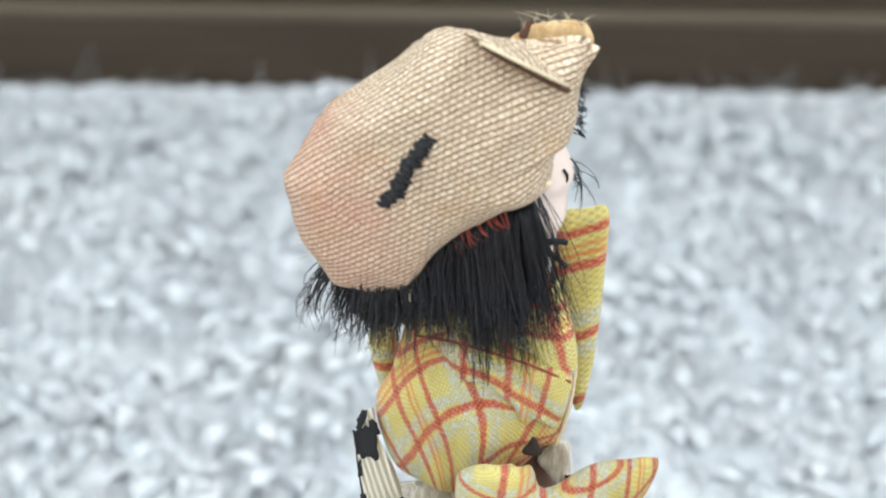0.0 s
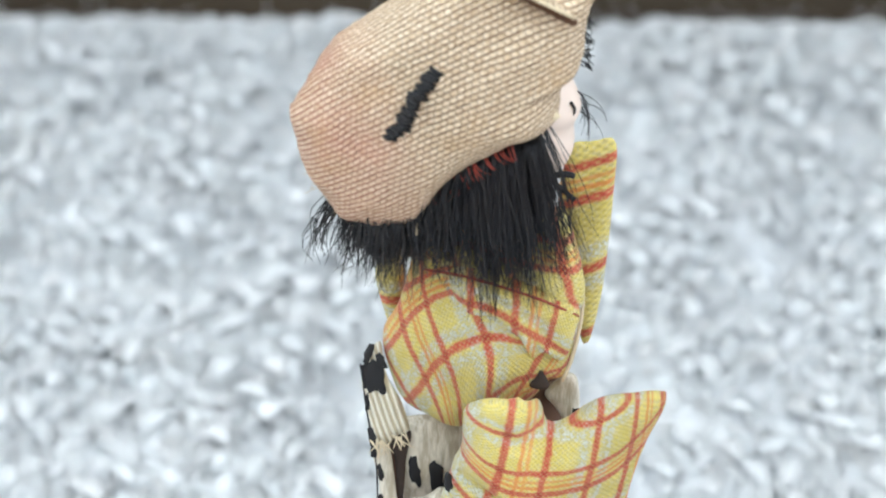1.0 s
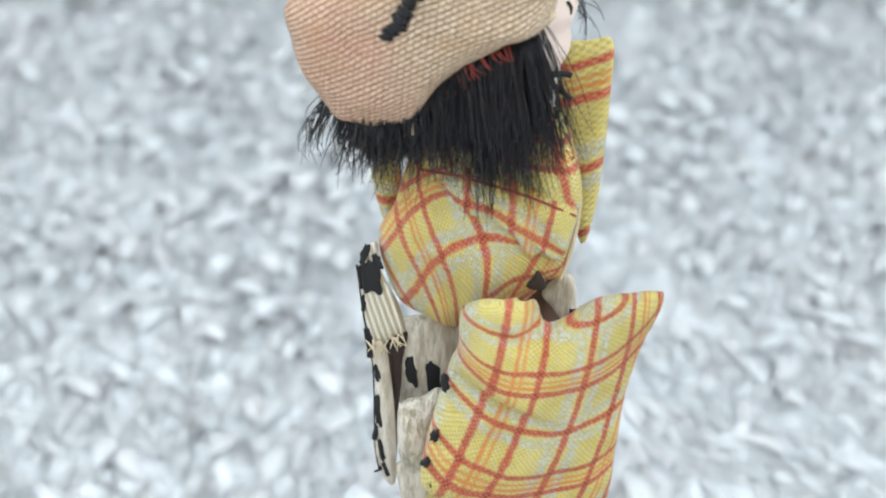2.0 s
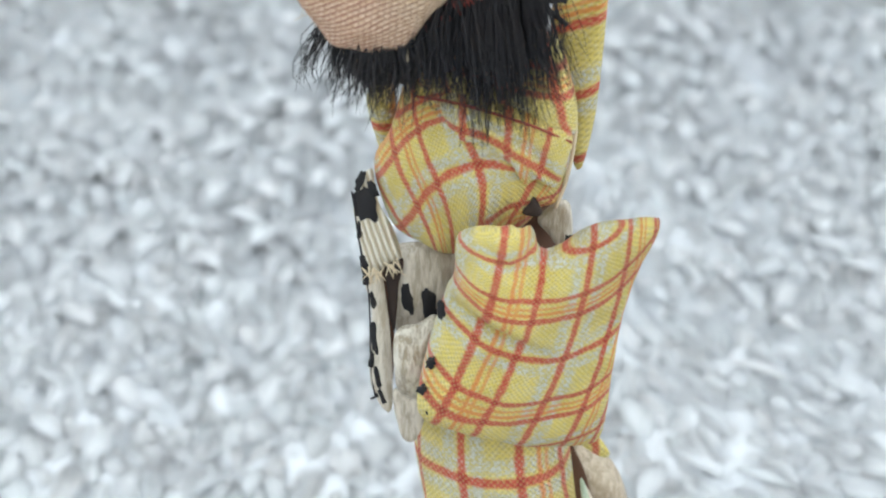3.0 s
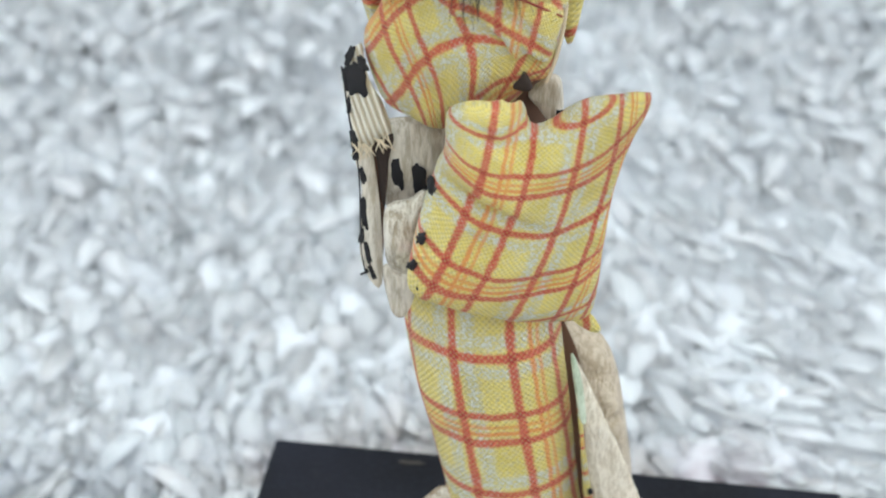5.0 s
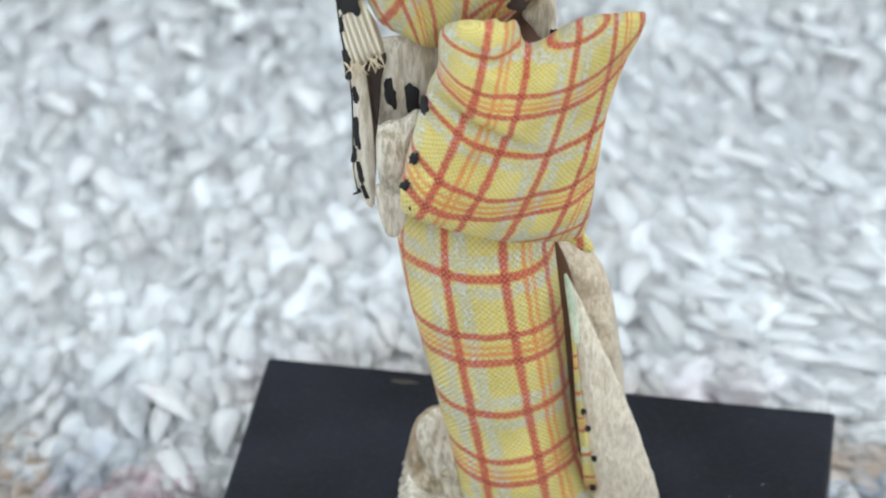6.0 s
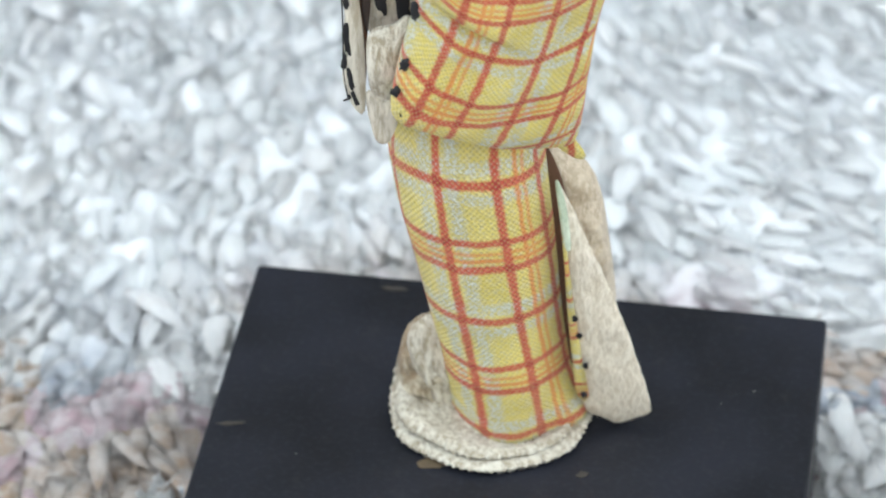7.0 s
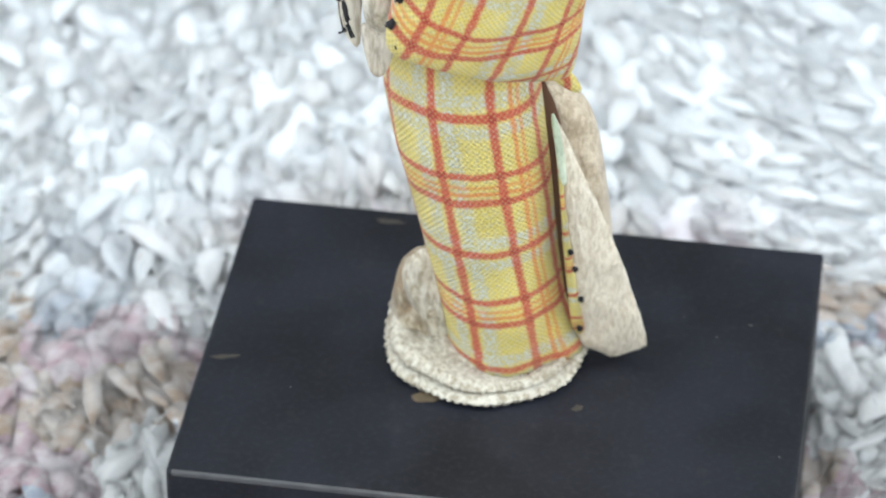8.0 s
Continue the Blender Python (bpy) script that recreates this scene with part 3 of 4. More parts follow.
bpy.context.view_layer.update()
smear("worn_patch", -0.0102, -0.0165, 0.0055, 0.0032, 10, GOLD)
smear("worn_patch", -0.0440, -0.0066, 0.0052, 0.0012, 5, SCUFF)
smear("worn_patch", -0.0172, 0.0304, 0.0052, 0.0012, -8, SCUFF)
smear("worn_patch", 0.0140, -0.0190, 0.0030, 0.0014, 30, SCUFF)
# grey strip: rubbed lacquer and the bevel's highlight in one colour
edge = box_mesh("worn_lit_edge", (-BLOCK_W / 2 + 0.001, -BLOCK_D / 2 - 0.00005, -0.0010), (BLOCK_W / 2 - 0.001, -BLOCK_D / 2 + 0.0007, 0.00005), SCUFF_EDGE, 0.0003)
tagged(part("worn_lit_edge", edge, block), "front edge rubbed grey, highlight painted in")

# ---- the doll: one plain mesh ----
def turned(deg, su=1.0, sv=1.0, ou=0.0, ov=0.0, sag=0.0):
    c, s = math.cos(radians(deg)), math.sin(radians(deg))
    return lambda x, y, z: ((c * x + s * z) * su + ou, (-s * x + c * z) * sv + ov + sag * (x + 15) ** 2)


def sleeve_uv(x, y, z):
    x, z = x / 10, (z - 86) / 10
    u = 20.99 + 10.46 * x - 3.16 * z + 1.25 * x * x - 0.28 * x * z + 0.49 * z * z + 0.77 * x ** 3 - 0.29 * x * x * z + 0.15 * x * z * z
    v = 8.64 + 2.29 * x + 11.86 * z - 3.73 * x * x + 1.19 * x * z + 0.99 * z * z - 0.36 * x ** 3 - 0.61 * x * x * z - 1.06 * x * z * z + 0.65 * z ** 3
    return u, v


def bodice_uv(x, y, z):
    x, z = (x + 8) / 10, (z - 110) / 10
    u = 27.74 + 11.23 * x + 2.19 * z - 1.20 * x * x - 5.16 * x * z + 2.21 * z * z + 0.25 * x ** 3 - 1.43 * x * x * z + 3.92 * x * z * z - 0.14 * z ** 3
    v = 2.09 - 2.46 * x + 9.84 * z + 4.13 * x * x + 6.63 * x * z + 2.78 * z * z - 0.24 * x ** 3 + 3.96 * x * x * z + 1.15 * x * z * z + 0.10 * z ** 3
    return u, v


def skirt_uv(a, p, r):
    z = p[2] - 26.3
    k = max(-0.3, min(1.2, (p[2] - 11) / 38))
    return (4.8 + (a - 1.5 * math.pi + 0.36 + 0.03 * k) * (9.5 + 1.3 * k), 4.8 + 0.97 * z - 0.0035 * z * z)


def soft(x):
    return 1 / (1 + math.exp(-max(-30.0, min(30.0, x))))


def dent(x, z, at, along, width, length, depth):
    """A crease of that depth through the point at, along a direction in degrees."""
    c, s = math.cos(radians(along)), math.sin(radians(along))
    a, b = (x - at[0]) * c + (z - at[1]) * s, -(x - at[0]) * s + (z - at[1]) * c
    return depth * math.exp(-(b / width) ** 2 - (a / length) ** 2)


def patch(shape, x, y, z, w, h, mat, turn=0.0, thick=0.35):
    """A small woven or stitched blot with an uneven outline."""
    rng = np.random.default_rng(int(abs(x * 31 + z * 17)))
    c, s = math.cos(radians(turn)), math.sin(radians(turn))
    pts = []
    for i in range(16):
        a = 2 * math.pi * i / 16
        r = rng.uniform(0.75, 1.2) * (1.12 if i % 4 == 2 else 0.95)
        px, pz = math.cos(a) * w / 2 * r, math.sin(a) * h / 2 * r
        pts.append((x + px * c - pz * s, z + px * s + pz * c))
    puff(shape, pts, y + thick * 0.5, thick * 0.6, 0.3, mat, n=32, rings=4, rough=0.05)


def doll():
    d = Shape()
    rng = np.random.default_rng(3)
    # inner body, hidden for the most part by the clothes
    loft(d, [(-3, 2, 30, 9, 8, 0, 0), (-4, 2, 70, 10, 8, 0, 0), (-6, 2, 100, 10, 8, 0, 0), (-6, 1, 125, 9, 7, 0, 0)], INNER, 32)
    # skirt
    loft(d, [(2.4, 0, 1.4, 10.6, 12.8, 0, 0), (1.0, 0, 13, 10.9, 12.3, 0, 0), (-0.6, 0, 22, 11.1, 12, 0, 0), (-2.2, 0, 33, 11.7, 12.2, 0, 0),
             (-3.8, 0, 43, 12.3, 12.6, 0, 0), (-5.0, 0, 53, 12.6, 12.8, 0, 0), (-5.5, 0, 66, 12.4, 12.0, 0, 0)], PLAID, 80, uv=skirt_uv,
         ripple=lambda a, t: 4.0 * math.exp(-((a - 5.95) / 0.38) ** 2 - (t / 0.09) ** 2) + 0.35 * math.sin(a * 3 + 5 * t))
    thread(d, [(2.4 + 10.9 * math.cos(a), 13.1 * math.sin(a), 1.5) for a in np.linspace(math.pi * 0.95, math.pi * 2.05, 40)], 0.26, INNER, 5, 0.9, 60)
    # padded hem of crepe round the foot, in two turns, rising at the back
    def crimp(a, t):
        return 0.17 * math.sin(a * 97 + 4 * math.sin(a * 5) + 2 * t) + 0.17 * math.sin(a * 61 + 4 * math.sin(a * 3) - 3 * t) + 0.3 * math.sin(a * 7 + t * 3)

    loft(d, [(-0.8, -2.6, 0.1, 16.0, 16.2, 0, 0), (-0.8, -2.8, 1.1, 17.1, 17.0, 0, 0), (-0.9, -2.4, 1.9, 16.4, 16.2, -0.02, 0.02), (-1.0, -1.8, 1.8, 13.6, 14, -0.02, 0.02)], CREPE, 400, ripple=crimp)
    loft(d, [(-1.4, -1.6, 1.7, 13.4, 14.2, -0.03, 0.03), (-1.4, -1.8, 2.9, 16.0, 16.1, -0.06, 0.05), (-1.2, -1.4, 4.4, 14.9, 15.0, -0.09, 0.08), (0.4, 0, 3.2, 11.4, 12.8, -0.10, 0.12)], CREPE, 400, ripple=crimp)
    puff(d, [(-16.0, -8.7), (-18.1, -3.8), (-16.9, 3.6), (-16.0, 10.8), (-13.9, 15.6), (-10.4, 17.8), (-4.8, 15.7), (-3.7, 3.7), (-3.6, -6.1), (-9.3, -11.1)], 1, 6.0, 3, STAINED, n=64, rough=0.7, shift=lambda x, z: 0.35 * math.sin(2.6 * z + 1.2 * x) + 0.5 * math.sin(1.1 * z - 0.8 * x))
    puff(d, [(-14.8, 14.4), (-12.2, 19.4), (-7.6, 19.2), (-6.6, 8.5), (-5.1, 0.1), (-3.6, -6.0), (-7.4, -4.2), (-11.7, 3.7)], -2.5, 3.0, 2, CREPE, n=48, rough=0.3, shift=lambda x, z: 0.3 * math.sin(1.9 * x + 0.9 * z))
    # open lining at the side of the skirt: a rolled fold behind, a stiff flap before it
    puff(d, [(7.0, 51.8), (10.5, 50.5), (13.7, 48.0), (16.4, 42.4), (18.1, 32.8), (19.6, 21.2), (19.6, 14.1), (17.0, 16.5), (13.9, 27.0), (10.8, 38.4), (8.8, 45.2)], 2, 4.5, 3, BEIGE, n=64, rough=0.35,
         shift=lambda x, z: 0.28 * math.sin(z * 1.1 + 0.9 * x) + 0.22 * math.sin(z * 2.3 - 1.2 * x))
    puff(d, [(9.3, 48.7), (10.7, 46.5), (15.3, 35.3), (20.2, 22.7), (22.8, 14.5), (25.0, 7.4), (25.7, 3.3), (25.4, 2.3), (22.8, 1.2), (20.2, 0.2), (17.8, 1.3), (15.3, 2.7), (13.5, 7.3), (12.3, 18.0), (10.7, 35.3)], -6, 1.4, 2.5, LINING, n=80, rough=0.3, centre=(16, 15), fray=0.06)
    puff(d, [(9.1, 48.5), (9.6, 49.1), (10.5, 42.4), (11.4, 33.4), (12.6, 24.2), (14.0, 14.9), (15.3, 6.3), (13.4, 7.0), (12.3, 14.9), (11.3, 24.2), (10.3, 36.8)], -7.4, 0.9, 1.0, PLAID, lambda x, y, z: (9.0 + 0.2 * x, z * 1.9), n=60, centre=(12, 22))
    # dark strip painted in for the shade of the gap behind the flap
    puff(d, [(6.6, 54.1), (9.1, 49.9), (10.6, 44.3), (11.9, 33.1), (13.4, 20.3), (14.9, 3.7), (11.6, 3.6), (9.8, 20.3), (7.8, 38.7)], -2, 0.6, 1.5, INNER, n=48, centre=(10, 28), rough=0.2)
    puff(d, [(8.7, 51.1), (9.6, 50.2), (10.8, 44.7), (11.5, 37.9), (10.6, 37.9), (9.6, 43.5)], -8.0, 0.7, 1.0, PALE_GREEN, n=36, rough=0.2)
    for x, z in [(12.1, 24.0), (12.9, 20.5), (14.1, 14.3), (14.0, 8.1)]:
        patch(d, x + 0.4, -8.6, z, 1.1, 1.4, BLACK)
    # the hanging sleeve, with its knot folded over
    def sleeve_fold(x, z):
        line = 92.5 - 0.55 * (x + 12)
        over = -3.2 * soft((z - line) / 0.45) * math.exp(-((x + 6) / 7.5) ** 2)
        return over + dent(x, z, (0.5, 101), 80, 1.6, 5, 3.5) + dent(x, z, (-3, 99), 140, 1.2, 4, 1.2) + dent(x, z, (-8, 90), -35, 1.4, 7, 1.6) + dent(x, z, (-2.5, 102), 110, 0.7, 3.5, 1.2) + dent(x, z, (3.5, 99), 30, 0.8, 4, 1.0) + dent(x, z, (9, 84), 60, 2.5, 9, 1.2) + dent(x, z, (3, 74), 20, 2.0, 8, 0.6)

    puff(d, [(-11.1, 102.1), (-9.3, 103.9), (-6.9, 104.8), (-3.9, 104.4), (-0.9, 103.0), (0.6, 100.7), (1.7, 98.4), (4.6, 99.4), (9.2, 102.8), (13.4, 104.1), (18.5, 104.5), (19.4, 103.6), (17.0, 97.3), (14.8, 90.2), (13.6, 83.0), (12.9, 76.7), (12.1, 68.3), (10.6, 64.6), (6.6, 63.7), (0.5, 63.7), (-6.6, 65.3), (-11.9, 67.0), (-16.1, 68.4), (-17.1, 71.7), (-15.8, 79.6), (-14.1, 86.9), (-12.6, 92.0), (-11.4, 96.1)],
         -16, 5.0, 5.0, PLAID, sleeve_uv, centre=(0, 85), n=150, rings=26, power=0.34, shift=sleeve_fold, rough=0.35)
    for x, z, w, h, turn in ((-13.4, 90.0, 1.5, 3.6, 5), (-14.9, 80.5, 1.5, 2.5, -8), (-16.2, 75.5, 1.6, 2.0, -30)):
        patch(d, x, -19.2, z, w, h, BLACK, turn, 0.8)
    for i in range(9):
        x = -15.5 + i * 1.25
        patch(d, x, -18.6, 70.9 - 0.29 * (x + 15.5), 0.45, 0.9, (BLACK, STRAW, STRAW)[i % 3], 20, 0.4)
    puff(d, [(7.7, 59.3), (11.3, 59.3), (13.4, 56.0), (12.3, 55.4), (10.0, 56.8)], -8, 1.0, 1.0, PLAID, lambda x, y, z: (x + 9, z), n=24)
    # bodice, back yoke and far sleeves
    def bodice_fold(x, z):
        return dent(x, z, (-14, 103), -62, 1.0, 9, 0.8) + dent(x, z, (-3, 104), 65, 1.5, 6, 0.9) + dent(x, z, (1, 100), 80, 1.3, 4, 2.0) - dent(x, z, (-9, 108), -60, 2.0, 8, 0.7) + dent(x, z, (-8, 112.5), 12, 1.1, 8, 0.9)

    puff(d, [(-19.5, 121.1), (-21.4, 114.2), (-23.6, 109.7), (-22.9, 104.2), (-20.5, 98.0), (-16.6, 95.4), (-12.5, 93.4), (-7.4, 94.8), (0.4, 99.0), (2.2, 101.6), (4.6, 103.7), (5.7, 109.7), (6.8, 117.6), (5.0, 125.4), (-1.9, 129.2), (-12.1, 129.1), (-18.0, 125.1)], -7, 6.5, 5, PLAID, bodice_uv, n=100, rings=20, power=0.42, shift=bodice_fold)
    puff(d, [(-17.3, 124.6), (-12.0, 123.8), (-6.9, 122.3), (-0.0, 120.0), (6.0, 115.6), (7.0, 118.0), (6.0, 124.2), (3.5, 130.9), (-3.7, 133.7), (-12.1, 132.6), (-17.1, 128.7)], -8.5, 6.0, 4, PLAID, lambda x, y, z: (x * 1.05 + 2 + 0.25 * z, z * 1.05 + 0.33 * x - 117.4), n=72, power=0.36)
    thread(d, [(-17.2, -15.2, 125.2), (-12.0, -15.2, 124.3), (-6.9, -15.2, 122.8), (-0.1, -15.2, 120.4), (6.0, -12.6, 116.0)], 0.24, RED, 5, 0.9, 20)
    def panel_uv(x, y, z):
        u = 4.8 + (x + 10) * 1.25 + (116 - z) * 0.25 * max(0.0, (x + 4) / 6)
        return u, 4.8 + z - (117.5 - 0.5 * (x + 5.9) - 0.025 * (x + 5.9) ** 2)

    puff(d, [(-13.6, 123.0), (-12.9, 119.0), (-11.6, 116.6), (-9.3, 117.1), (-5.9, 114.3), (-2.9, 112.2), (-0.8, 108.6), (1.3, 109.4), (3.9, 107.8), (5.5, 112.4), (5.6, 117.5), (-2.6, 123.0), (-9.3, 124.6)], -11.6, 3.3, 1.0, PLAID, panel_uv,
         n=90, rings=16, power=0.4, rough=0.4, shift=lambda x, z: dent(x, z, (-5, 118), -25, 0.8, 6, 0.7) + dent(x, z, (1.5, 113), -60, 0.9, 5, 0.8))
    # small dark triangle in the notch of the bodice
    puff(d, [(-1.2, 103.4), (-0.2, 105.0), (0.5, 106.2), (1.4, 104.8), (1.8, 103.2), (0.4, 102.8)], -12.2, 0.6, 0.8, HOLLOW, n=30, rough=0.1)
    thread(d, [(3.6, -9.0, 129.3), (5.7, -9.0, 124.0), (6.8, -9.0, 117.6), (6.3, -9.0, 111.7), (5.2, -9.0, 106.2), (3.9, -9.0, 102.4)], 0.38, STRAW, 6, 0.8, 24)
    puff(d, [(4.2, 131.9), (5.0, 134.3), (8.4, 134.9), (11.0, 135.7), (11.8, 133.5), (11.6, 128.1), (10.9, 117.1), (9.9, 107.0), (7.8, 98.9), (5.7, 105.9), (3.7, 116.0), (3.0, 126.0)], 8, 2.0, 2.5, PLAID, lambda x, y, z: (6.5 + 0.45 * x, 19.1 + (z - 132.2) * 0.8 - 0.25 * (x - 8)), n=72)
    puff(d, [(-25.1, 113.6), (-20.9, 114.7), (-20.9, 102.5), (-21.8, 100.9), (-23.7, 105.5)], 6, 2, 2, PLAID, lambda x, y, z: (x * 0.4, z * 1.1 + 5), n=40)
    # sash of ribbed silk, ripped open at the side
    puff(d, [(-24.0, 108.9), (-25.6, 107.2), (-26.8, 102.7), (-26.3, 98.1), (-25.0, 91.3), (-23.1, 90.9), (-20.7, 92.8), (-19.5, 93.4), (-20.8, 98.2), (-22.9, 102.7), (-23.6, 106.5)], -9, 1.6, 2, RIBBED, lambda x, y, z: (x * 1.2 + 0.35 * z, z), n=56)
    puff(d, [(-25.7, 92.0), (-24.4, 85.3), (-24.3, 80.1), (-24.6, 71.7), (-23.5, 66.9), (-21.4, 64.4), (-21.0, 69.6), (-21.1, 76.0), (-21.8, 84.3), (-22.9, 91.0)], -9, 0.9, 1.2, SATIN, n=56)
    puff(d, [(-24.3, 91.0), (-19.9, 93.4), (-11.2, 92.8), (-12.5, 84.3), (-15.6, 79.1), (-20.0, 76.9), (-21.7, 82.1)], -5, 2.2, 2, SATIN, n=48, rough=0.5)
    # two dark sheets paint the shade inside the rip
    puff(d, [(-23.3, 90.9), (-20.5, 91.8), (-20.2, 84.7), (-20.8, 77.4), (-21.0, 70.0), (-21.8, 71.0), (-22.3, 81.6)], -7.8, 0.3, 1, INNER, n=32)
    puff(d, [(-23.0, 92.2), (-20.4, 93.4), (-19.2, 92.2), (-20.0, 88.0), (-20.4, 83.0), (-20.7, 79.0), (-21.4, 82.0), (-21.9, 88.0)], -8.4, 0.4, 0.6, HOLLOW, n=36, rough=0.2)
    for _ in range(22):  # frayed ends of the ripped silk
        p = np.array([rng.uniform(-25, -19.6), -10.6, 0])
        p[2] = np.interp(p[0], [-25, -23, -19.6], [91.4, 91.2, 93.4])
        o = np.array([rng.normal(0.3, 0.6), rng.normal(-0.2, 0.2), rng.uniform(-2.4, -0.6)])
        thread(d, [p - o * 0.5, p + o * 0.4, p + o], 0.14, STRAW, 3, 0.4, 4)
    puff(d, [(-20.7, 80.6), (-19.4, 82.1), (-16.7, 83.0), (-14.1, 84.3), (-15.0, 75.9), (-16.8, 69.5), (-19.9, 70.1), (-20.7, 74.8)], -12, 2.2, 2, CREPE, n=56, rough=0.9)
    puff(d, [(-21.0, 69.2), (-18.1, 68.2), (-15.9, 68.2), (-16.2, 62.8), (-18.0, 59.7), (-19.9, 61.1)], -10, 1.2, 1.5, SATIN, n=40, rough=0.6)
    for x, z, w, h, turn in ((-24.7, 103.9, 3.2, 6.8, 8), (-23.8, 106.4, 1.5, 3.4, 20), (-25.8, 107.7, 1.3, 4.5, -15)):
        patch(d, x, -11.0, z, w, h, BLACK, turn, 0.5)
    for x, z, w, h, turn in ((-18.8, 84.6, 1.9, 5.8, 12), (-15.3, 83.6, 2.5, 7.0, 8), (-21.3, 89.1, 1.1, 3.8, 15)):
        patch(d, x, -7.4, z, w, h, BLACK, turn, 0.4)
    for x, z, w, h, turn in ((-26.4, 103.3, 0.9, 5.0, 8), (-26.0, 98.8, 0.8, 3.4, 0), (-25.3, 92.7, 1.3, 4.1, 10), (-25.0, 90.1, 1.1, 2.7, 0), (-24.0, 86.0, 0.9, 3.4, 12), (-23.9, 79.2, 1.1, 6.8, 4), (-24.3, 75.0, 0.9, 3.4, -5), (-23.4, 71.8, 0.9, 4.5, 12), (-22.7, 68.1, 0.8, 3.4, 20)):
        patch(d, x, -10.2, z, w, h, BLACK, turn, 0.4)
    thread(d, [(-25.5, -9.5, 108.0), (-26.6, -9.5, 104.0), (-26.5, -9.5, 100.0), (-25.5, -9.5, 92.9), (-24.6, -9.5, 87.7), (-24.4, -9.5, 80.5), (-24.5, -9.5, 73.1), (-23.8, -9.5, 67.8)], 0.16, BLACK, 6, 0.7, 26)
    thread(d, [(-23.8, -9.5, 68.2), (-23.5, -9.5, 67.8), (-24.5, -9.5, 67.3)], 0.3, BLACK, 5, 0.5, 5)
    puff(d, [(1.3, 97.9), (4.3, 101.2), (6.3, 100.3), (6.6, 94.1), (4.5, 93.3), (2.7, 95.6)], -5, 1.5, 2, SATIN, n=36)
    patch(d, 6.2, -6.6, 94.6, 1.6, 3.0, BLACK, 10)
    # neck and head under the hat
    puff(d, [(-1.1, 132.0), (1.9, 132.9), (4.2, 135.2), (5.1, 138.0), (5.0, 141.3), (6.0, 143.9), (5.7, 145.8), (4.6, 148.3), (3.7, 150.3), (1.0, 155.9), (-8.3, 161.4), (-20.9, 153.7), (-19.2, 141.4), (-8.0, 131.9)], 2, 8, 8, SKIN, centre=(-4, 144), n=90, rough=0.05)
    puff(d, [(-29.2, 130.0), (-26.6, 124.7), (-20.6, 123.4), (-13.8, 125.4), (-6.9, 123.6), (-0.1, 121.7), (2.3, 124.2), (1.6, 131.5), (0.1, 137.3), (-1.3, 143.9), (-8.1, 144.7), (-20.7, 138.8), (-27.5, 134.9)], -7, 6, 6, HAIR, n=64, rough=1.2)
    thread(d, [(4.3, -2.2, 146.6), (4.9, -1.9, 145.4), (4.6, -2.0, 144.2)], 0.28, BLACK, 5, 0.5, 6)
    # the hat: a crown, and a flap of brim folded up over it
    hat = [(-37.1, 149.2), (-36.4, 151.0), (-33.8, 155.6), (-30.8, 160.8), (-29.8, 161.7), (-25.9, 164.5), (-21.4, 167.9), (-17.8, 171.0), (-15.3, 173.1), (-13.7, 173.6), (-9.2, 172.9), (-4.3, 171.6), (0.6, 170.8), (6.3, 171.3), (6.5, 167.7), (6.0, 163.2), (5.8, 159.5), (4.8, 157.0), (3.0, 155.6), (2.5, 152.1), (2.0, 149.1), (0.2, 147.6), (-3.1, 146.4), (-6.4, 144.5), (-9.7, 142.6), (-12.6, 140.4), (-15.1, 137.8), (-17.3, 134.1), (-19.5, 131.9), (-24.3, 131.2), (-27.3, 132.0), (-29.8, 132.7), (-32.3, 136.3), (-34.8, 140.1), (-36.2, 145.0)]

    def crown(x, z):
        return (dent(x, z, (-29, 153), -60, 1.6, 9, 0.9) - dent(x, z, (-24, 162), 35, 2.5, 12, 1.2) + dent(x, z, (-4, 168), -25, 2.2, 10, 1.5)
                + dent(x, z, (-20, 139), -25, 2.5, 8, 0.6) - dent(x, z, (-3, 151), 30, 3, 9, 0.8))

    puff(d, hat, -11, 11, 6, WEAVE, turned(27, 1, 1, 0, 0, 0.006), centre=(-15, 153), n=150, rings=26, power=0.44, shift=crown, rough=0.4, fray=0.07, unroll=True)
    flap = [(-11.5, -9.0, 172.7), (-8.4, -17.0, 174.4), (-3.6, -21.5, 173.9), (0.5, -21.5, 171.7), (4.2, -18.0, 168.1), (5.7, -12.0, 165.8), (7.0, -8.0, 166.0), (9.0, -6.0, 168.5), (7.8, -5.0, 168.8), (7.3, -5.0, 169.8), (4.0, -5.0, 169.8), (-0.2, -6.0, 169.8), (-3.9, -8.0, 170.9), (-8.4, -9.0, 172.0)]
    puff(d, flap, -12, 1.2, 1.0, WEAVE, turned(8), n=90, rings=10, rough=0.25, fray=0.05)
    puff(d, [(-4.3, 167.8), (-2.2, 169.8), (0.7, 171.0), (5.6, 171.5), (7.6, 170.2), (8.0, 167.6), (4.1, 166.2), (-0.9, 166.1)], -3, 1.2, 1.5, OCHRE, n=48, rough=0.4)
    # thin brown strip stands in for the shadow under the flap's edge
    puff(d, [(-8.4, 174.4), (-4.4, 172.4), (0.5, 169.9), (4.1, 168.2), (4.6, 167.4), (3.8, 167.1), (0.6, 168.7), (-3.9, 171.3), (-7.4, 173.4)], -18.4, 0.3, 0.5, INNER, n=40, rings=5, rough=0.1)
    thread(d, [(-8.4, -17.5, 174.5), (-3.6, -22.0, 174.0), (0.5, -22.0, 171.8), (4.2, -18.5, 168.3)], 0.35, STRAW, 5, 0.8, 14)
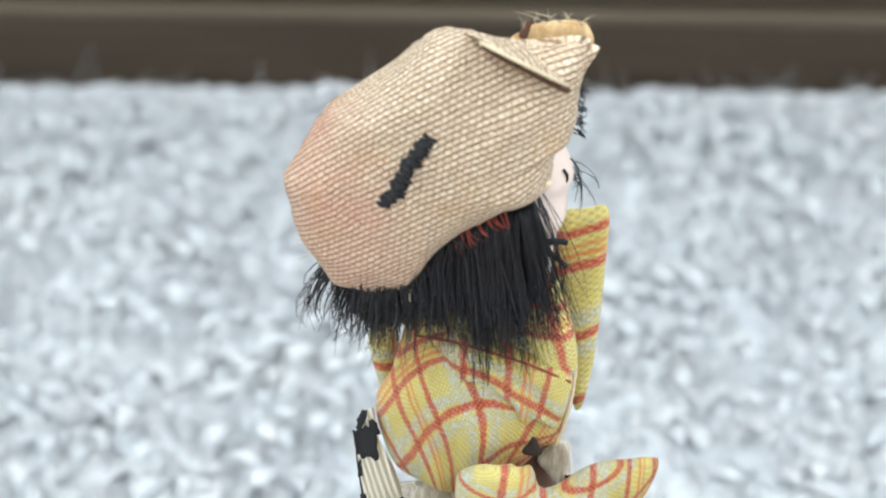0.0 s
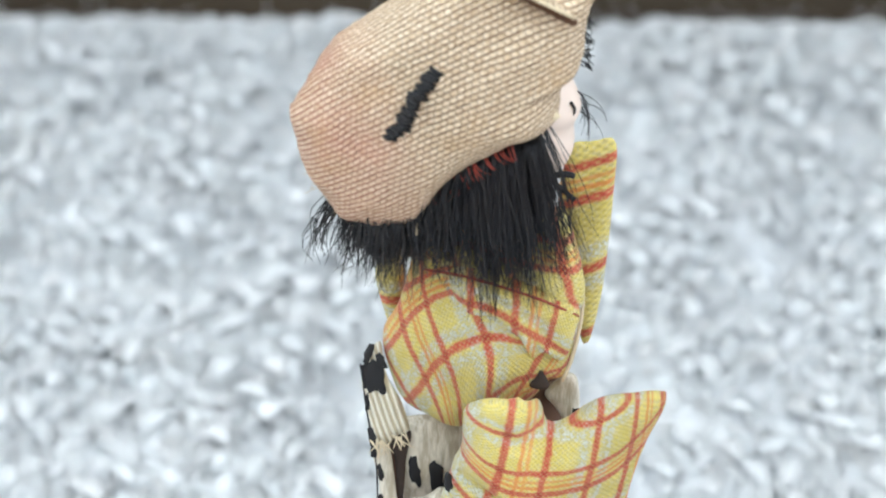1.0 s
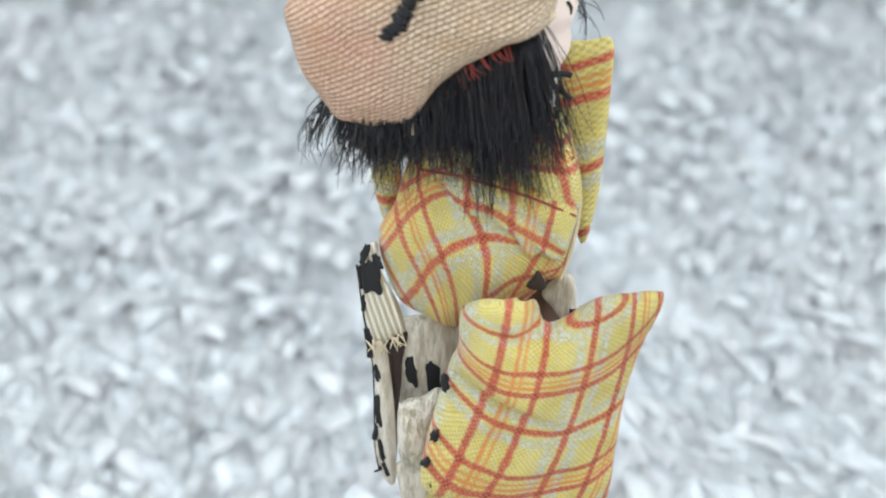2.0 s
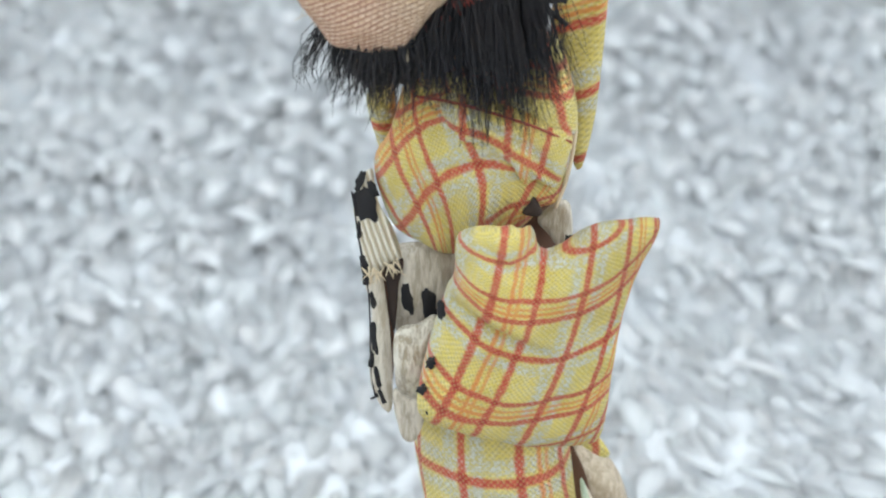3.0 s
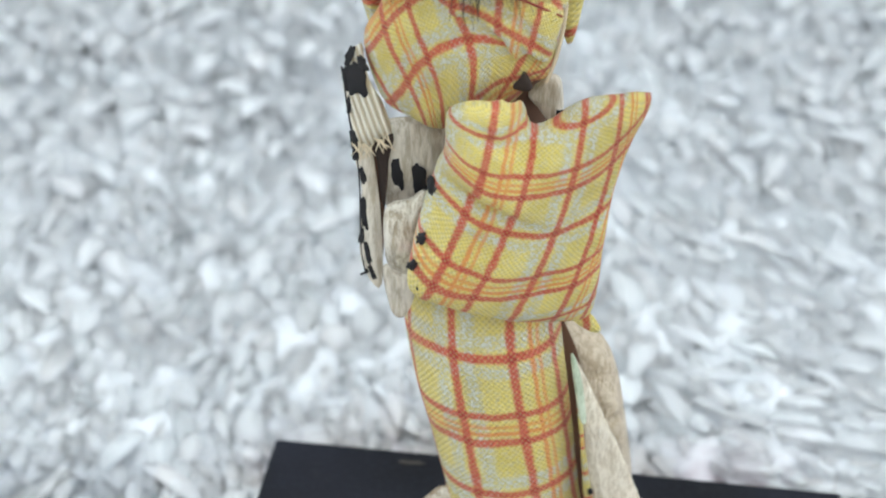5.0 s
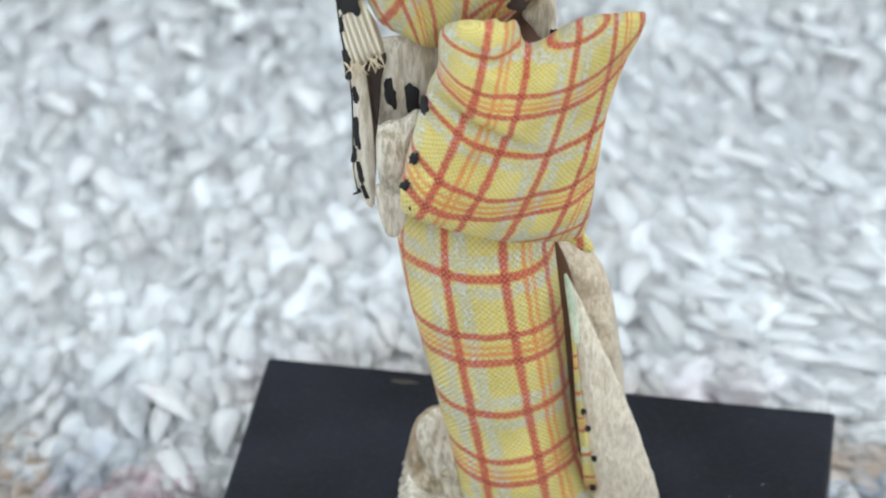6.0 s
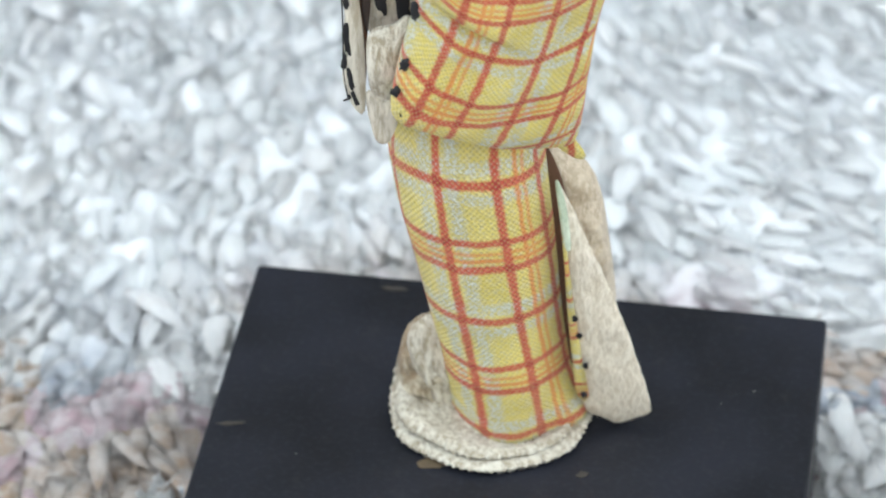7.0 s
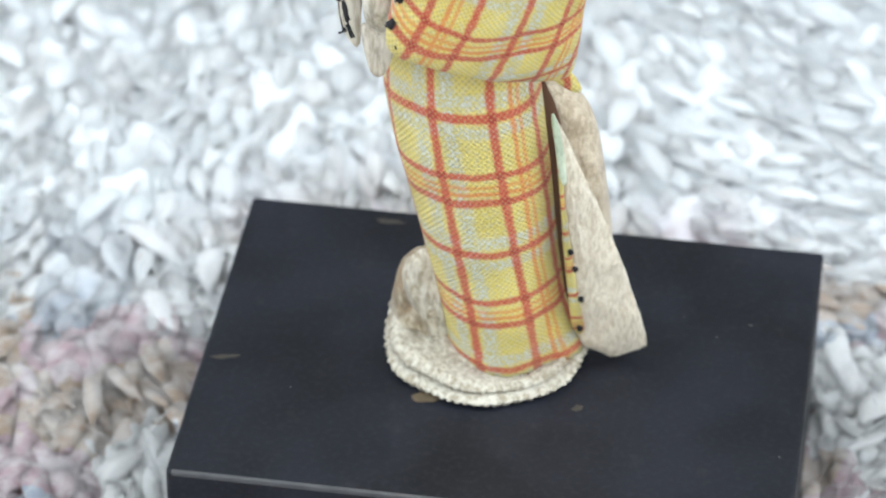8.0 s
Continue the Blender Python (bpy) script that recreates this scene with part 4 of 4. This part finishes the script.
    thread(d, [(2.2, -14.5, 150.9), (0.2, -14.5, 149.4), (-3.1, -14.5, 148.2), (-6.4, -14.5, 146.3), (-9.7, -14.5, 144.4), (-12.6, -14.5, 142.3), (-15.0, -14.5, 139.6), (-17.1, -15.0, 136.4), (-18.1, -16.0, 134.2), (-18.4, -17.0, 132.0)], 0.6, STRAW, 6, 0.6, 30)
    for _ in range(70):  # frayed ends along the lower hem
        i = rng.uniform(0, 1)
        p = np.array([np.interp(i, [0, 0.3, 0.65, 1], q) for q in ((-34, -29, -24, -17.5), (-12, -12, -12, -13), (140, 133.5, 131.5, 134.5))])
        o = rng.normal(0, 1, 3) * [0.8, 0.4, 0.5] + [-0.4, -0.3, -1.6]
        thread(d, [p, p + o * 0.5 + rng.normal(0, 0.2, 3), p + o], 0.07, STRAW, 3, 0.5, 4)
    for _ in range(16):
        p = np.array([rng.uniform(-19, -17), -14.5, rng.uniform(133.5, 136)])
        o = np.array([rng.normal(-1.5, 1.2), 0, rng.uniform(-4.5, -1.5)])
        thread(d, [p, p + o * 0.5 + [0.4, -0.3, 0], p + o], 0.09, STRAW, 3, 0.5, 5)
    for _ in range(45):  # fuzz on the brim
        p = np.array([rng.uniform(-3, 7), rng.uniform(-6, -3), 0])
        p[2] = np.interp(p[0], [-3, 0, 5, 7], [170.3, 171.5, 171.8, 170.5]) + 0.4
        o = np.array([rng.normal(0, 1.4), 0, rng.uniform(0.3, 2.2)])
        thread(d, [p, p + o * 0.6, p + o + [0, 0, -0.3]], 0.05, STRAW if rng.random() < 0.5 else HAIR, 3, 0.4, 4)
    thread(d, [(-2.3, -5.0, 169.7), (-1.8, -5.0, 171.0), (-1.2, -5.0, 172.4)], 0.7, INNER, 6, 0.6, 6)
    # red stitches under the hem of the hat
    for x, z in [(-16.4, 137.8), (-15.1, 139.1), (-14.0, 139.9), (-12.8, 141.0), (-11.6, 141.8), (-10.5, 143.0), (-9.3, 143.5), (-8.2, 144.3), (-7.0, 145.3), (-5.9, 145.8), (-4.6, 146.6)]:
        for k in range(2):
            o = rng.normal(0, 0.4, 2)
            thread(d, [(x + o[0] - 0.6, -12.5, z + 1.2), (x + o[0], -15.2, z - 0.8), (x + 1.2 + o[1], -15.6, z - 2.6 + o[1])], 0.24, RED, 4, 0.35, 5)
    # hair hanging from under the hat, in clumps
    clump = [(rng.normal(0, 1.4), rng.normal(0, 1.0), rng.normal(0, 1.9)) for _ in range(60)]
    for _ in range(2800):
        x = rng.uniform(-29.4, -0.8)
        k = clump[int((x + 29.4) / 28.7 * 59)]
        top = np.interp(x, [-31, -24.5, -17, -12, -6.5, -0.8], [139, 135, 139, 144, 147.5, 149])
        end = np.interp(x, [-31, -29, -25, -17, -13, -9.5, -5, -0.8], [133.5, 130, 124.5, 126, 129, 123, 121, 124.5]) + 0.8 + rng.normal(0, 1.9) + k[2] * 1.2
        y = rng.uniform(-16.5, -10) if x > -26 else rng.uniform(-13, -3)
        drift = k[0] * 1.3 + rng.normal(0, 1.3) + np.interp(x, [-31, -22, -12, -5, -0.8], [-1.0, -0.8, 0.6, 2.4, 4.2])
        thread(d, [(x, y + 2.5, top), (x + drift * 0.4 + k[0] * 0.6 + rng.normal(0, 1.0), y - 0.8 + rng.normal(0, 0.6), (top + end) / 2), (x + drift, y + k[1] * 0.6 + rng.normal(0, 0.6), end)], rng.uniform(0.07, 0.15), HAIR, 3, 0.25, 5)
    for _ in range(90):  # stray hairs
        x = rng.uniform(-20, 3)
        p = np.array([x, -16, np.interp(x, [-28, -10, 4], [136, 138, 140]) - rng.uniform(2, 8)])
        o = np.array([rng.normal(0, 3.0), rng.normal(-0.8, 0.6), rng.uniform(-11, -4)])
        thread(d, [p, p + o * 0.5 + [rng.normal(0, 0.8), -0.8, 0], p + o], 0.07, HAIR, 3, 0.3, 6)
    for _ in range(17):  # wisps before the forehead
        p = np.array([rng.uniform(5.2, 6.2), 1.5, rng.uniform(143, 147)])
        o = np.array([rng.uniform(0.4, 4.0), rng.normal(0, 0.6), rng.uniform(-6.5, -2.5)])
        thread(d, [p, p + o * 0.5 + [0.7, 0, 0.5], p + o], 0.07, HAIR, 3, 0.4, 6)
    for _ in range(60):  # cropped fringe under the brim
        p = np.array([rng.uniform(5.4, 6.6), rng.uniform(-6, -2), 0])
        p[2] = rng.uniform(154, 162)
        thread(d, [p, p + [0.5, 0, -0.4], p + [rng.uniform(0.4, 1.3), 0, rng.uniform(-1.4, 0.1)]], 0.12, HAIR, 3, 0.4, 3)
    thread(d, [(1.3, -1.0, 133.5), (3.6, -1.0, 133.9), (5.2, -1.0, 133.6)], 0.6, BLACK, 6, 0.8, 6)
    thread(d, [(1.6, -1.0, 132.7), (3.7, -1.0, 131.0), (5.2, -1.0, 129.5)], 0.5, BLACK, 6, 0.8, 6)
    # the black stitch on the hat
    for i in range(40):
        t = i / 39
        c = np.array([-22.3 + 6.9 * t + 0.5 * math.sin(t * 7), 0, 150.2 + 10.8 * t])
        c[1] = -21.4 - 0.9 * math.sin(t * 3.1)
        w = 0.75 + 0.35 * abs(t - 0.5)
        o = rng.normal(0, 0.25, 3)
        thread(d, [c + [-w, 0.3, 0.45] + o, c + [0, -0.6, 0.05] + o * 0.4, c + [w, 0.3, -0.45] + o], 0.36, BLACK, 5, 0.8, 4)
    return d


tagged(new("doll", doll().mesh("doll")), "old cloth doll in yellow plaid kimono and woven hat", "doll")
